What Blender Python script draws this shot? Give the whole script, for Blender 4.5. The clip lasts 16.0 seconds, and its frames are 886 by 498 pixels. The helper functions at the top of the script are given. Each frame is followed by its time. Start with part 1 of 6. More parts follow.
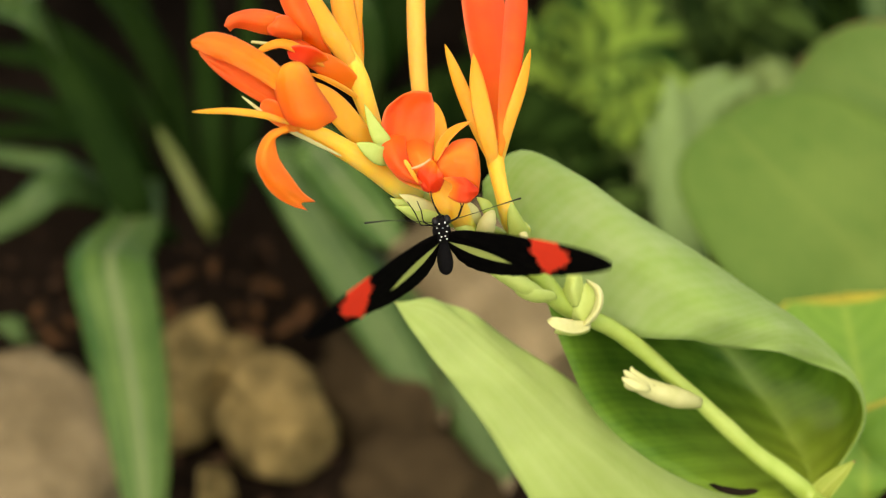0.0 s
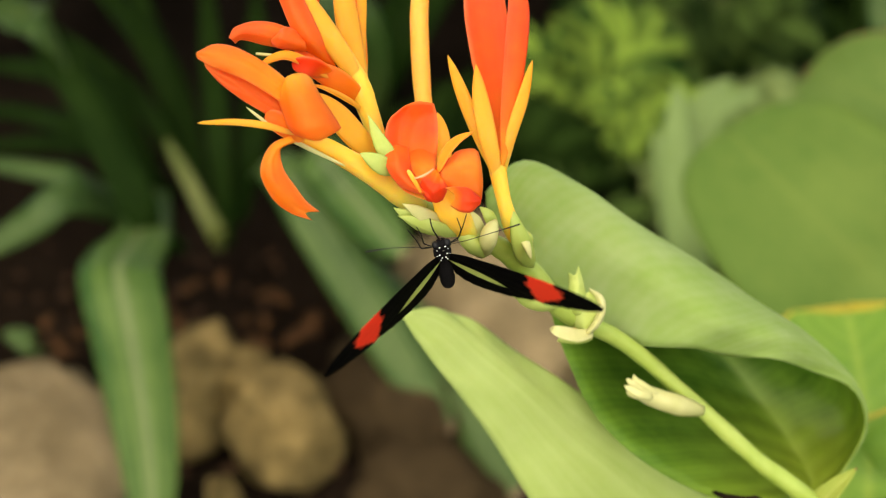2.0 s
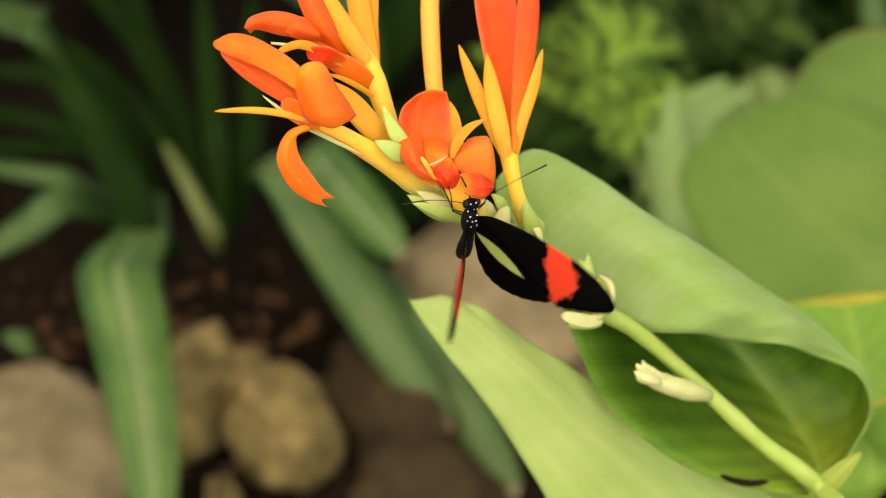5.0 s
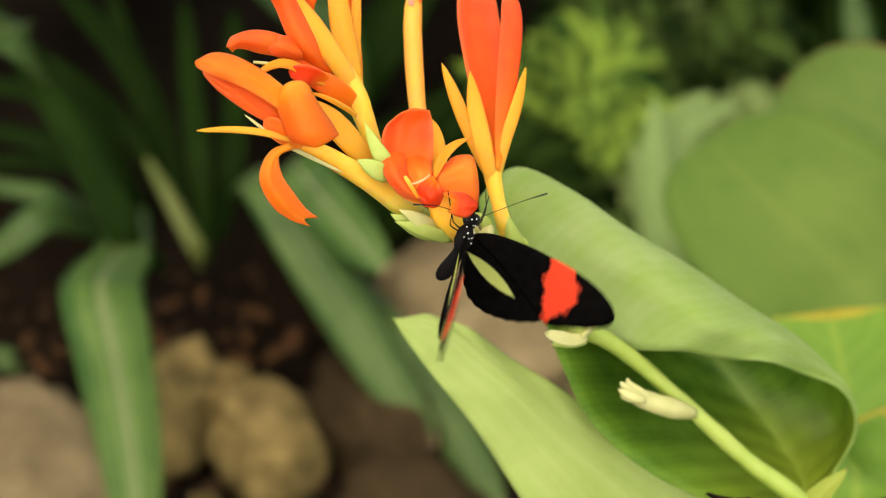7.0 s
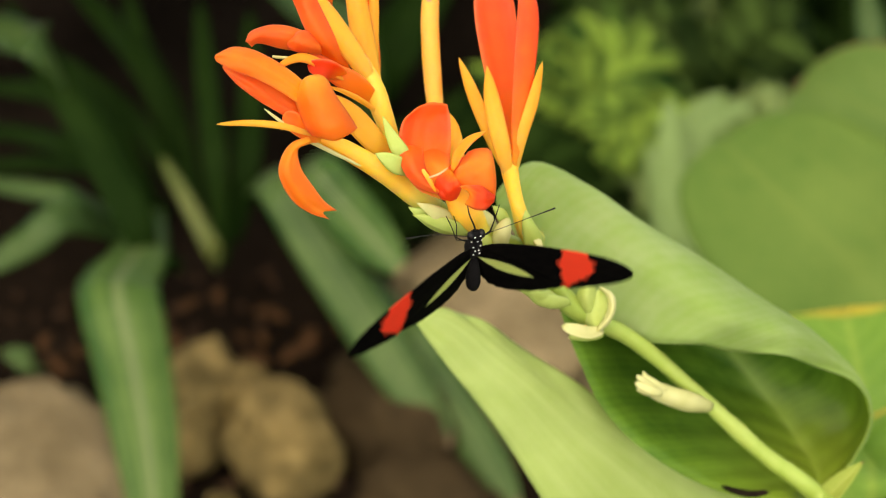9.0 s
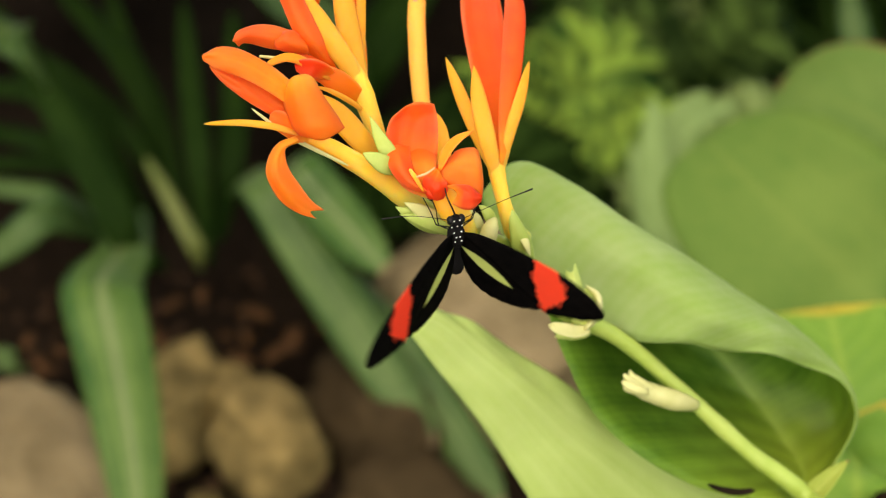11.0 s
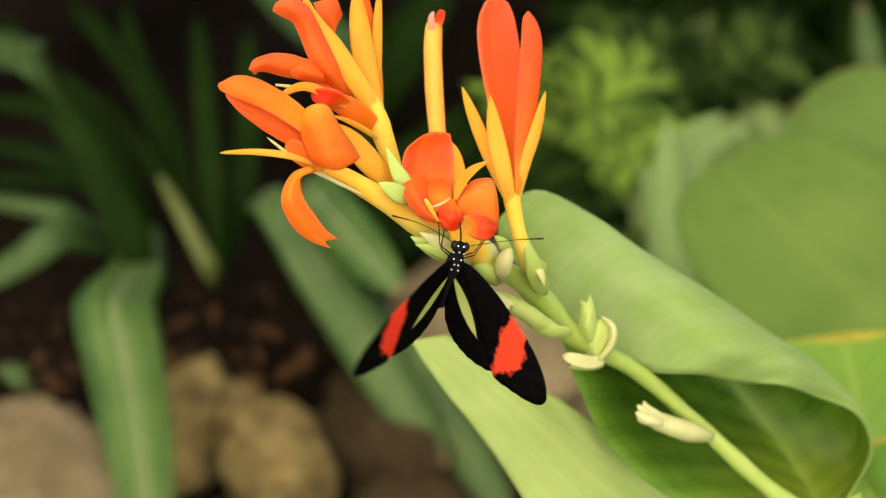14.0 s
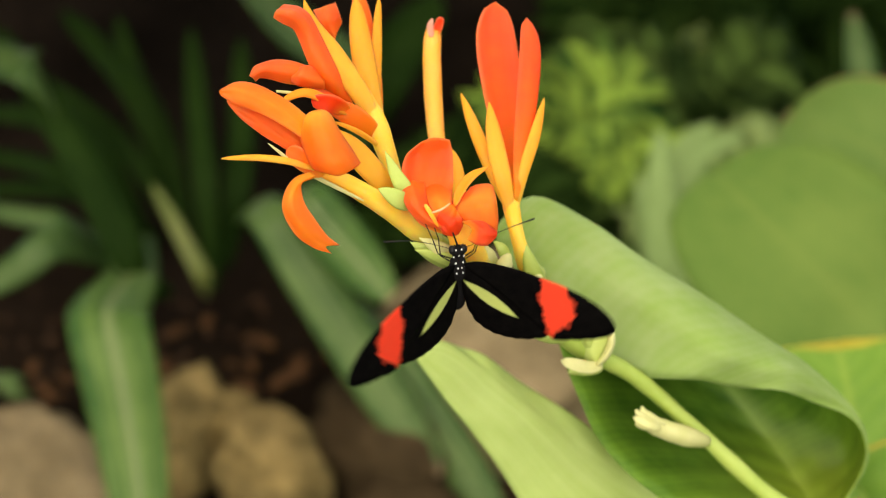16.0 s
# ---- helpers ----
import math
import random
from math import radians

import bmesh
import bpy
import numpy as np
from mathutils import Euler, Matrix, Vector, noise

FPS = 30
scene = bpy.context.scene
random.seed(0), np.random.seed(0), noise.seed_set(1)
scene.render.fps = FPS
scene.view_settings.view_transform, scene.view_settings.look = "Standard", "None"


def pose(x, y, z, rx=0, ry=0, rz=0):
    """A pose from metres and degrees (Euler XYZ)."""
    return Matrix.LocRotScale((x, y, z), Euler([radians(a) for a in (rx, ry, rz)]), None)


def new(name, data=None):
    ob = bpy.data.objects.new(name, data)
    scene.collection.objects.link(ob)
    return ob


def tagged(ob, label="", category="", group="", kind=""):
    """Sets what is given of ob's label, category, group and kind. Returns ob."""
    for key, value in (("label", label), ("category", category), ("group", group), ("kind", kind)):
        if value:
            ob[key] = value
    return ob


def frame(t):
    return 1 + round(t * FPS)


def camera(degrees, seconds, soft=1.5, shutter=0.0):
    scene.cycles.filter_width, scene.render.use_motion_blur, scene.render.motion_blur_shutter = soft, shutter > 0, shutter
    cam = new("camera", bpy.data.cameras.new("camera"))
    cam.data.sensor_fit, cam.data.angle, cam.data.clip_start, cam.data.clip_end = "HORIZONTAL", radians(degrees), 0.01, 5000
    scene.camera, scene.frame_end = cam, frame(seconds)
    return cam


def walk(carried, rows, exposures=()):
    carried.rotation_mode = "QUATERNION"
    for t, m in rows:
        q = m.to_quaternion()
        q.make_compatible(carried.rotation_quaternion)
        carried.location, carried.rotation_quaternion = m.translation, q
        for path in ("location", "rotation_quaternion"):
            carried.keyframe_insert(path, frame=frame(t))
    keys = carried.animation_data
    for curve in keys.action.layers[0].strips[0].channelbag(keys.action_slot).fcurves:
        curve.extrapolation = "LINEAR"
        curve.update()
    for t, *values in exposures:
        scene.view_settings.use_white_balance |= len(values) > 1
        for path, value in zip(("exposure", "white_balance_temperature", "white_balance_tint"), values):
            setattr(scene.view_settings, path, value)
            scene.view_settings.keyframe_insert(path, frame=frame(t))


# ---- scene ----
cam = camera(28, 16.0, soft=1.15, shutter=0.5)
cam.data.dof.use_dof = True
cam.data.dof.focus_distance = 0.368
cam.data.dof.aperture_fstop = 12.5
walk(cam, [
    (0, pose(0, 0, 0.66002, 52.00, -0.00, -0.00)),
    (0.5, pose(0.00053, -0.00136, 0.66071, 52.11, 0.01, 0.10)),
    (1, pose(-0.00011, -0.00406, 0.66045, 52.31, 0.25, 0.00)),
    (1.5, pose(0.00008, -0.00481, 0.66136, 52.36, 0.19, 0.17)),
    (2, pose(0.00127, -0.00313, 0.66177, 52.38, 0.28, 0.16)),
    (2.5, pose(-0.00023, -0.00189, 0.66131, 52.37, 0.19, 0.12)),
    (3, pose(-0.00189, -0.0039, 0.66172, 52.41, 0.06, 0.18)),
    (3.5, pose(-0.00321, -0.00704, 0.66139, 52.52, 0.16, 0.11)),
    (6, pose(-0.00517, -0.01015, 0.66104, 52.86, 0.24, -0.79)),
    (6.5, pose(-0.00682, -0.0087, 0.66064, 53.02, 0.14, -0.96)),
    (7, pose(-0.00415, -0.00782, 0.66157, 53.01, 0.14, -0.91)),
    (7.5, pose(-0.00321, -0.00925, 0.66244, 52.97, 0.18, -0.79)),
    (8, pose(-0.0018, -0.0125, 0.66282, 53.06, 0.24, -0.53)),
    (8.5, pose(-0.00387, -0.01268, 0.66276, 53.15, 0.40, -0.58)),
    (9, pose(-0.00497, -0.01173, 0.66135, 53.17, 0.46, -0.59)),
    (9.5, pose(-0.00547, -0.01253, 0.66144, 53.13, 0.43, -0.74)),
    (12, pose(-0.00718, -0.01033, 0.66202, 53.17, 0.01, -1.19)),
    (12.5, pose(-0.0087, -0.00946, 0.66274, 53.33, -0.05, -1.17)),
    (13, pose(-0.00744, -0.00947, 0.66326, 53.52, -0.03, -0.87)),
    (13.5, pose(-0.00742, -0.00902, 0.66339, 53.60, 0.01, -0.71)),
    (14, pose(-0.00673, -0.00903, 0.66355, 53.61, -0.00, -0.51)),
    (14.5, pose(-0.00571, -0.00899, 0.663, 53.54, 0.03, -0.51)),
    (15, pose(-0.00852, -0.0095, 0.66298, 53.56, -0.05, -0.65)),
    (15.5, pose(-0.00819, -0.01109, 0.66355, 53.88, -0.06, -0.78)),
    (16, pose(-0.00885, -0.01145, 0.66383, 53.97, -0.16, -0.80)),
], exposures=[(0, 1.19, 8500, 11), (16, 1.19, 8500, 11)])

# ---- light: bright, hazy daylight from above ----
SUN_HEIGHT, SUN_TURN = 62, 200
world = bpy.data.worlds.new("sky")
scene.world = world
world.use_nodes = True
sky = world.node_tree.nodes.new("ShaderNodeTexSky")
sky.sky_type, sky.sun_disc = "NISHITA", False
sky.sun_elevation, sky.sun_rotation = radians(SUN_HEIGHT), radians(SUN_TURN)
world.node_tree.links.new(sky.outputs[0], world.node_tree.nodes["Background"].inputs[0])
world.node_tree.nodes["Background"].inputs[1].default_value = 0.15
sun = new("sun", bpy.data.lights.new("sun", "SUN"))
sun.data.energy, sun.data.angle, sun.data.color = 1.75, radians(110), (1.0, 0.94, 0.82)
sun.matrix_world = pose(0, 0, 3, 90 - SUN_HEIGHT, 0, 180 - SUN_TURN)


# ---- materials ----
def shader(name):
    m = bpy.data.materials.new(name)
    m.use_nodes = True
    nt = m.node_tree
    return m, nt, nt.nodes["Principled BSDF"], nt.nodes["Material Output"]


def node(nt, kind, **values):
    n = nt.nodes.new(kind)
    for key, v in values.items():
        n.inputs[key.replace("_", " ")].default_value = v
    return n


def ramp(nt, fac, stops):
    r = nt.nodes.new("ShaderNodeValToRGB")
    while len(r.color_ramp.elements) < len(stops):
        r.color_ramp.elements.new(0.5)
    for e, (at, c) in zip(r.color_ramp.elements, stops):
        e.position, e.color = at, (*c, 1)
    nt.links.new(fac, r.inputs[0])
    return r.outputs[0]


def math_node(nt, op, a, b=0.0, c=0.0):
    n = nt.nodes.new("ShaderNodeMath")
    n.operation = op
    for socket, v in zip(n.inputs, (a, b, c)):
        if isinstance(v, (int, float)):
            socket.default_value = v
        else:
            nt.links.new(v, socket)
    return n.outputs[0]


def mixed(nt, fac, a, b, mode="MIX"):
    n = nt.nodes.new("ShaderNodeMix")
    n.data_type, n.blend_type = "RGBA", mode
    for socket, v in ((n.inputs[0], fac), (n.inputs[6], a), (n.inputs[7], b)):
        if isinstance(v, (int, float)):
            socket.default_value = v
        elif isinstance(v, tuple):
            socket.default_value = (*v, 1)
        else:
            nt.links.new(v, socket)
    return n.outputs[2]


def noise_of(nt, scale, detail=4.0, vector=None, rough=0.55):
    n = node(nt, "ShaderNodeTexNoise", Scale=scale, Detail=detail, Roughness=rough)
    if vector is None:
        vector = nt.nodes.new("ShaderNodeTexCoord").outputs["Object"]
    nt.links.new(vector, n.inputs["Vector"])
    return n.outputs["Fac"]


def bumped(nt, bsdf, height, strength, distance):
    b = node(nt, "ShaderNodeBump", Strength=strength, Distance=distance)
    nt.links.new(height, b.inputs["Height"])
    nt.links.new(b.outputs[0], bsdf.inputs["Normal"])


def see_through(nt, bsdf, out, colour, amount):
    """Light that comes through a thin petal or leaf."""
    t = nt.nodes.new("ShaderNodeBsdfTranslucent")
    nt.links.new(colour, t.inputs[0])
    mix = nt.nodes.new("ShaderNodeMixShader")
    mix.inputs[0].default_value = amount
    nt.links.new(bsdf.outputs[0], mix.inputs[1])
    nt.links.new(t.outputs[0], mix.inputs[2])
    nt.links.new(mix.outputs[0], out.inputs[0])


def petal_material(name, stops, amount=0.48, rough=0.5, waxy=0.45, glow=0.42):
    m, nt, bsdf, out = shader(name)
    uv = nt.nodes.new("ShaderNodeTexCoord").outputs["UV"]
    sep = nt.nodes.new("ShaderNodeSeparateXYZ")
    nt.links.new(uv, sep.inputs[0])
    mottle = noise_of(nt, 260, 5)
    along = math_node(nt, "ADD", sep.outputs[1], math_node(nt, "MULTIPLY_ADD", mottle, 0.12, -0.06))
    along = math_node(nt, "ADD", along, math_node(nt, "MULTIPLY_ADD", noise_of(nt, 70, 3), 0.6, -0.3))
    colour = ramp(nt, along, stops)
    # yellower along the middle, in soft uneven patches
    side = math_node(nt, "ABSOLUTE", math_node(nt, "MULTIPLY_ADD", sep.outputs[0], 2.0, -1.0))
    middle = math_node(nt, "MULTIPLY", math_node(nt, "SUBTRACT", 1.0, math_node(nt, "POWER", side, 1.6)), glow)
    middle = math_node(nt, "MULTIPLY", middle, math_node(nt, "MULTIPLY_ADD", noise_of(nt, 90, 2), 2.6, -0.5))
    middle = math_node(nt, "MAXIMUM", middle, 0.0)
    colour = mixed(nt, middle, colour, (0.99, 0.38, 0.035))
    # a thin paler margin: the bright edge highlight, put into the colour
    rim = math_node(nt, "MULTIPLY", math_node(nt, "POWER", side, 7.0), 0.45)
    colour = mixed(nt, rim, colour, mixed(nt, 0.35, colour, (1.0, 0.55, 0.30)))
    # fine lengthwise veins
    wide = nt.nodes.new("ShaderNodeMapping")
    wide.inputs["Scale"].default_value = (38, 2.0, 1)
    nt.links.new(uv, wide.inputs[0])
    vein = noise_of(nt, 1.0, 3, wide.outputs[0])
    colour = mixed(nt, math_node(nt, "MULTIPLY", vein, 0.35), colour, mixed(nt, 1.0, colour, (1.0, 0.76, 0.7), "MULTIPLY"))
    nt.links.new(colour, bsdf.inputs["Base Color"])
    bsdf.inputs["Roughness"].default_value = rough
    bsdf.inputs["Specular IOR Level"].default_value = 0.22
    bumped(nt, bsdf, vein, 0.16, 0.0003)
    bsdf.inputs["Subsurface Weight"].default_value = waxy
    bsdf.inputs["Subsurface Radius"].default_value = (1.0, 0.6, 0.15)
    bsdf.inputs["Subsurface Scale"].default_value = 0.003
    if amount:
        see_through(nt, bsdf, out, colour, amount)
    return m


def leaf_material(name, light, dark, rib, amount=0.3, rough=0.42, veins=34.0, gloss=0.2, edge=None, scale=1.0, stripes=0.0, relief=0.055, islands=False, streak=28.0, rim_at=0.475, tip=None, base=None):
    m, nt, bsdf, out = shader(name)
    uv = nt.nodes.new("ShaderNodeTexCoord").outputs["UV"]
    sep = nt.nodes.new("ShaderNodeSeparateXYZ")
    nt.links.new(uv, sep.inputs[0])
    across = math_node(nt, "ABSOLUTE", math_node(nt, "SUBTRACT", sep.outputs[0], 0.5))
    # side veins run out from the midrib towards the tip
    slant = math_node(nt, "SUBTRACT", sep.outputs[1], math_node(nt, "MULTIPLY", across, 0.55))
    wobble = math_node(nt, "MULTIPLY", noise_of(nt, 30 / scale, 3), 0.05)
    wave = math_node(nt, "SINE", math_node(nt, "MULTIPLY", math_node(nt, "ADD", slant, wobble), veins * 6.283))
    fine = math_node(nt, "SINE", math_node(nt, "MULTIPLY", math_node(nt, "ADD", slant, wobble), veins * 4.1 * 6.283))
    patch = noise_of(nt, 22 / scale, 4)
    spots = noise_of(nt, 240 / scale, 5)
    tone = math_node(nt, "ADD", math_node(nt, "MULTIPLY_ADD", wave, relief, 0.0), math_node(nt, "MULTIPLY_ADD", fine, 0.03, 0.0))
    tone = math_node(nt, "ADD", tone, math_node(nt, "MULTIPLY_ADD", patch, 0.9, 0.05))
    tone = math_node(nt, "ADD", tone, math_node(nt, "MULTIPLY_ADD", spots, 0.3, -0.15))
    if islands:
        tone = math_node(nt, "ADD", tone, math_node(nt, "MULTIPLY_ADD", nt.nodes.new("ShaderNodeNewGeometry").outputs["Random Per Island"], 1.0, -0.5))
    if stripes:
        stretch = nt.nodes.new("ShaderNodeMapping")
        stretch.inputs["Scale"].default_value = (11, 0.8, 1)
        nt.links.new(uv, stretch.inputs[0])
        tone = math_node(nt, "ADD", tone, math_node(nt, "MULTIPLY_ADD", noise_of(nt, 1.0, 3, stretch.outputs[0]), stripes, -0.5 * stripes))
    colour = ramp(nt, tone, [(0.25, dark), (0.8, light)])
    mid = math_node(nt, "SUBTRACT", 1.0, math_node(nt, "SMOOTH_MIN", math_node(nt, "MULTIPLY", across, streak), 1.0, 0.3))
    colour = mixed(nt, math_node(nt, "MULTIPLY", mid, 0.7), colour, rib)
    if base:
        # yellower towards the stem: light on the blade's lower end, painted in
        near = nt.nodes.new("ShaderNodeMapRange")
        near.inputs["From Min"].default_value, near.inputs["From Max"].default_value = 0.42, 0.02
        nt.links.new(math_node(nt, "ADD", sep.outputs[1], math_node(nt, "MULTIPLY_ADD", patch, 0.3, -0.15)), near.inputs["Value"])
        colour = mixed(nt, math_node(nt, "MULTIPLY", near.outputs[0], 0.75), colour, mixed(nt, math_node(nt, "MULTIPLY_ADD", wave, 0.12, 0.5), tuple(0.8 * c for c in base), base))
    if edge:
        out_to = math_node(nt, "MAXIMUM", across, math_node(nt, "MULTIPLY_ADD", sep.outputs[1], 0.9, -0.4))
        rim = nt.nodes.new("ShaderNodeMapRange")
        rim.inputs["From Min"].default_value, rim.inputs["From Max"].default_value = rim_at - 0.006, rim_at + 0.006
        nt.links.new(math_node(nt, "ADD", out_to, math_node(nt, "MULTIPLY_ADD", patch, 0.04, -0.02)), rim.inputs["Value"])
        colour = mixed(nt, rim.outputs[0], colour, edge)
    if tip:
        end = nt.nodes.new("ShaderNodeMapRange")
        end.inputs["From Min"].default_value, end.inputs["From Max"].default_value = 0.955, 0.975
        nt.links.new(math_node(nt, "ADD", sep.outputs[1], math_node(nt, "MULTIPLY_ADD", patch, 0.05, -0.025)), end.inputs["Value"])
        colour = mixed(nt, end.outputs[0], colour, tip)
    nt.links.new(colour, bsdf.inputs["Base Color"])
    bsdf.inputs["Roughness"].default_value = rough
    bsdf.inputs["Specular IOR Level"].default_value = gloss
    bumped(nt, bsdf, math_node(nt, "ADD", wave, math_node(nt, "MULTIPLY", spots, 0.6)), 0.25 * min(1.0, relief / 0.055), 0.0006 * scale)
    see_through(nt, bsdf, out, colour, amount)
    return m


def plain_material(name, light, dark, scale=200.0, rough=0.5, gloss=0.4, relief=0.3, depth=0.0004, amount=0.0, metal=0.0):
    m, nt, bsdf, out = shader(name)
    big, fine = noise_of(nt, scale * 0.12, 4), noise_of(nt, scale, 6, rough=0.65)
    tone = math_node(nt, "ADD", math_node(nt, "MULTIPLY", big, 0.6), math_node(nt, "MULTIPLY", fine, 0.4))
    colour = ramp(nt, tone, [(0.36, dark), (0.64, light)])
    nt.links.new(colour, bsdf.inputs["Base Color"])
    bsdf.inputs["Roughness"].default_value = rough
    bsdf.inputs["Specular IOR Level"].default_value = gloss
    bumped(nt, bsdf, fine, relief, depth)
    if amount:
        see_through(nt, bsdf, out, colour, amount)
    return m


ORANGE = petal_material("orange_petal", [(0.0, (0.98, 0.42, 0.05)), (0.3, (0.99, 0.245, 0.022)), (0.6, (0.99, 0.172, 0.020)), (1.0, (0.99, 0.158, 0.028))], 0.40, glow=0.38)
RED = petal_material("red_orange_petal", [(0.0, (0.97, 0.50, 0.05)), (0.22, (0.97, 0.18, 0.022)), (0.6, (0.97, 0.105, 0.030)), (1.0, (0.97, 0.125, 0.042))], 0.45, glow=0.18)
SCARLET = petal_material("scarlet_petal", [(0.0, (0.95, 0.32, 0.03)), (0.4, (0.90, 0.075, 0.016)), (1.0, (0.86, 0.05, 0.014))], 0.35, glow=0.0)
CORAL = petal_material("coral_petal", [(0.0, (0.99, 0.17, 0.030)), (0.5, (0.99, 0.122, 0.028)), (1.0, (0.99, 0.15, 0.050))], 0.40, glow=0.16)
CUSHION = petal_material("petal_throat", [(0.0, (0.98, 0.125, 0.024)), (0.45, (0.99, 0.27, 0.038)), (1.0, (0.98, 0.36, 0.05))], glow=0.2)
LIP = petal_material("curled_lip", [(0.0, (0.98, 0.20, 0.06)), (0.42, (0.99, 0.33, 0.05)), (1.0, (0.98, 0.16, 0.024))], glow=0.25)
AMBER = petal_material("amber_petal", [(0.0, (0.98, 0.42, 0.05)), (0.5, (0.98, 0.36, 0.03)), (1.0, (0.97, 0.40, 0.04))], 0.4, glow=0.1)
YELLOW = petal_material("yellow_sepal", [(0.0, (0.88, 0.68, 0.14)), (0.35, (0.97, 0.53, 0.07)), (1.0, (0.98, 0.44, 0.045))], 0.4, glow=0.1)
GOLD = petal_material("gold_tube", [(0.0, (0.50, 0.62, 0.15)), (0.36, (0.88, 0.585, 0.09)), (1.0, (0.96, 0.46, 0.045))], 0.0, waxy=0.7, glow=0.0)
BUD = petal_material("pale_gold_bud", [(0.0, (0.80, 0.50, 0.10)), (0.3, (0.90, 0.42, 0.075)), (1.0, (0.92, 0.37, 0.06))], 0.0, waxy=0.5, glow=0.0)
PALE = plain_material("pale_green_bract", (0.53, 0.62, 0.17), (0.40, 0.53, 0.10), 300, 0.5, 0.35, 0.2, 0.0003, 0.25)
CREAM = plain_material("cream_bud", (0.70, 0.68, 0.31), (0.55, 0.56, 0.20), 300, 0.5, 0.35, 0.2, 0.0003, 0.25)
STAMEN = plain_material("peach_stamen", (0.92, 0.60, 0.33), (0.85, 0.48, 0.22), 400, 0.5, 0.2, 0.2, 0.0002, 0.3)
STEM = plain_material("green_stem", (0.40, 0.50, 0.11), (0.27, 0.39, 0.055), 220, 0.45, 0.4, 0.2, 0.0003, 0.1)
# base puts the lit foot of the leaf pocket into the colour
LEAF_TOP = leaf_material("canna_leaf_top", (0.16, 0.31, 0.034), (0.030, 0.102, 0.009), (0.30, 0.44, 0.10), 0.34, 0.42, veins=13, relief=0.06, stripes=0.6, gloss=0.18, base=(0.36, 0.47, 0.05))
LEAF_UNDER = leaf_material("canna_leaf_underside", (0.45, 0.575, 0.235), (0.30, 0.46, 0.10), (0.45, 0.57, 0.225), 0.42, 0.55, veins=12, gloss=0.1, relief=0.05, stripes=0.6, edge=(0.56, 0.66, 0.25), rim_at=0.512)
LEAF_LIME = leaf_material("lime_leaf", (0.50, 0.615, 0.215), (0.385, 0.505, 0.13), (0.47, 0.59, 0.19), 0.35, 0.6, veins=14, relief=0.004, stripes=0.8)
SHEATH = leaf_material("yellowing_sheath", (0.38, 0.42, 0.085), (0.25, 0.33, 0.05), (0.45, 0.46, 0.12), 0.25, 0.6, veins=6, relief=0.01, stripes=0.7, tip=(0.30, 0.17, 0.07))
GAP_BLACK = plain_material("gap_black", (0.020, 0.014, 0.009), (0.004, 0.003, 0.002), 300, 0.95, 0.0, 0.5, 0.0004)
LEAF_EDGED = leaf_material("edged_leaf", (0.23, 0.37, 0.055), (0.13, 0.27, 0.03), (0.28, 0.40, 0.06), 0.3, 0.6, veins=12, edge=(0.48, 0.40, 0.05), rim_at=0.462, scale=2)
LEAF_BROAD = leaf_material("broad_leaf", (0.138, 0.214, 0.036), (0.068, 0.142, 0.018), (0.138, 0.212, 0.036), 0.25, 0.6, veins=9, scale=1.6, relief=0.012, stripes=0.35)
LEAF_REDEDGE = leaf_material("red_edged_broad_leaf", (0.132, 0.210, 0.042), (0.064, 0.138, 0.019), (0.135, 0.208, 0.038), 0.25, 0.6, veins=9, scale=1.6, relief=0.012, stripes=0.3, edge=(0.20, 0.085, 0.035), rim_at=0.487)
# besides the midrib, the pale streak and strong stripes paint in the blades' sheen
STRAP = leaf_material("strap_leaf", (0.092, 0.153, 0.032), (0.012, 0.054, 0.004), (0.16, 0.19, 0.085), 0.1, 0.47, veins=2, gloss=0.20, scale=1.6, stripes=2.2, streak=10.0, tip=(0.20, 0.14, 0.07))
STRAP_GREY = leaf_material("grey_strap_leaf", (0.078, 0.127, 0.032), (0.010, 0.044, 0.005), (0.09, 0.13, 0.045), 0.1, 0.47, veins=2, gloss=0.20, scale=1.6, stripes=2.2, tip=(0.17, 0.12, 0.065))
# copy of the strap leaf colour, darkened to paint in the bed's shade
STRAP_SHADED = leaf_material("shaded_strap_leaf", (0.016, 0.037, 0.006), (0.004, 0.013, 0.002), (0.024, 0.046, 0.010), 0.08, 0.6, veins=2, gloss=0.02, scale=3, stripes=0.8)
SPEAR = leaf_material("pale_folded_leaf", (0.15, 0.16, 0.045), (0.04, 0.07, 0.01), (0.22, 0.22, 0.07), 0.15, 0.5, veins=2, scale=3, stripes=0.9)
LEAF_GREY = leaf_material("grey_green_leaf", (0.225, 0.325, 0.115), (0.135, 0.215, 0.062), (0.20, 0.29, 0.10), 0.25, 0.6, veins=6, gloss=0.1, scale=3, stripes=0.6, relief=0.02)
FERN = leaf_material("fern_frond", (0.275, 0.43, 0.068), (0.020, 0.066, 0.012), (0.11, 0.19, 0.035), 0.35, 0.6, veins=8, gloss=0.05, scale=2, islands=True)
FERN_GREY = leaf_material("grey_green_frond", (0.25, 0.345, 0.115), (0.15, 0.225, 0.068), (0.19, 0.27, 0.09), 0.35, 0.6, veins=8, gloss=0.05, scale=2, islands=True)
# darker copies of the fern colour, with half and deep shade painted in
FERN_HALF_SHADED = leaf_material("half_shaded_frond", (0.082, 0.145, 0.030), (0.009, 0.024, 0.004), (0.045, 0.08, 0.018), 0.3, 0.6, veins=8, gloss=0.05, scale=2, islands=True)
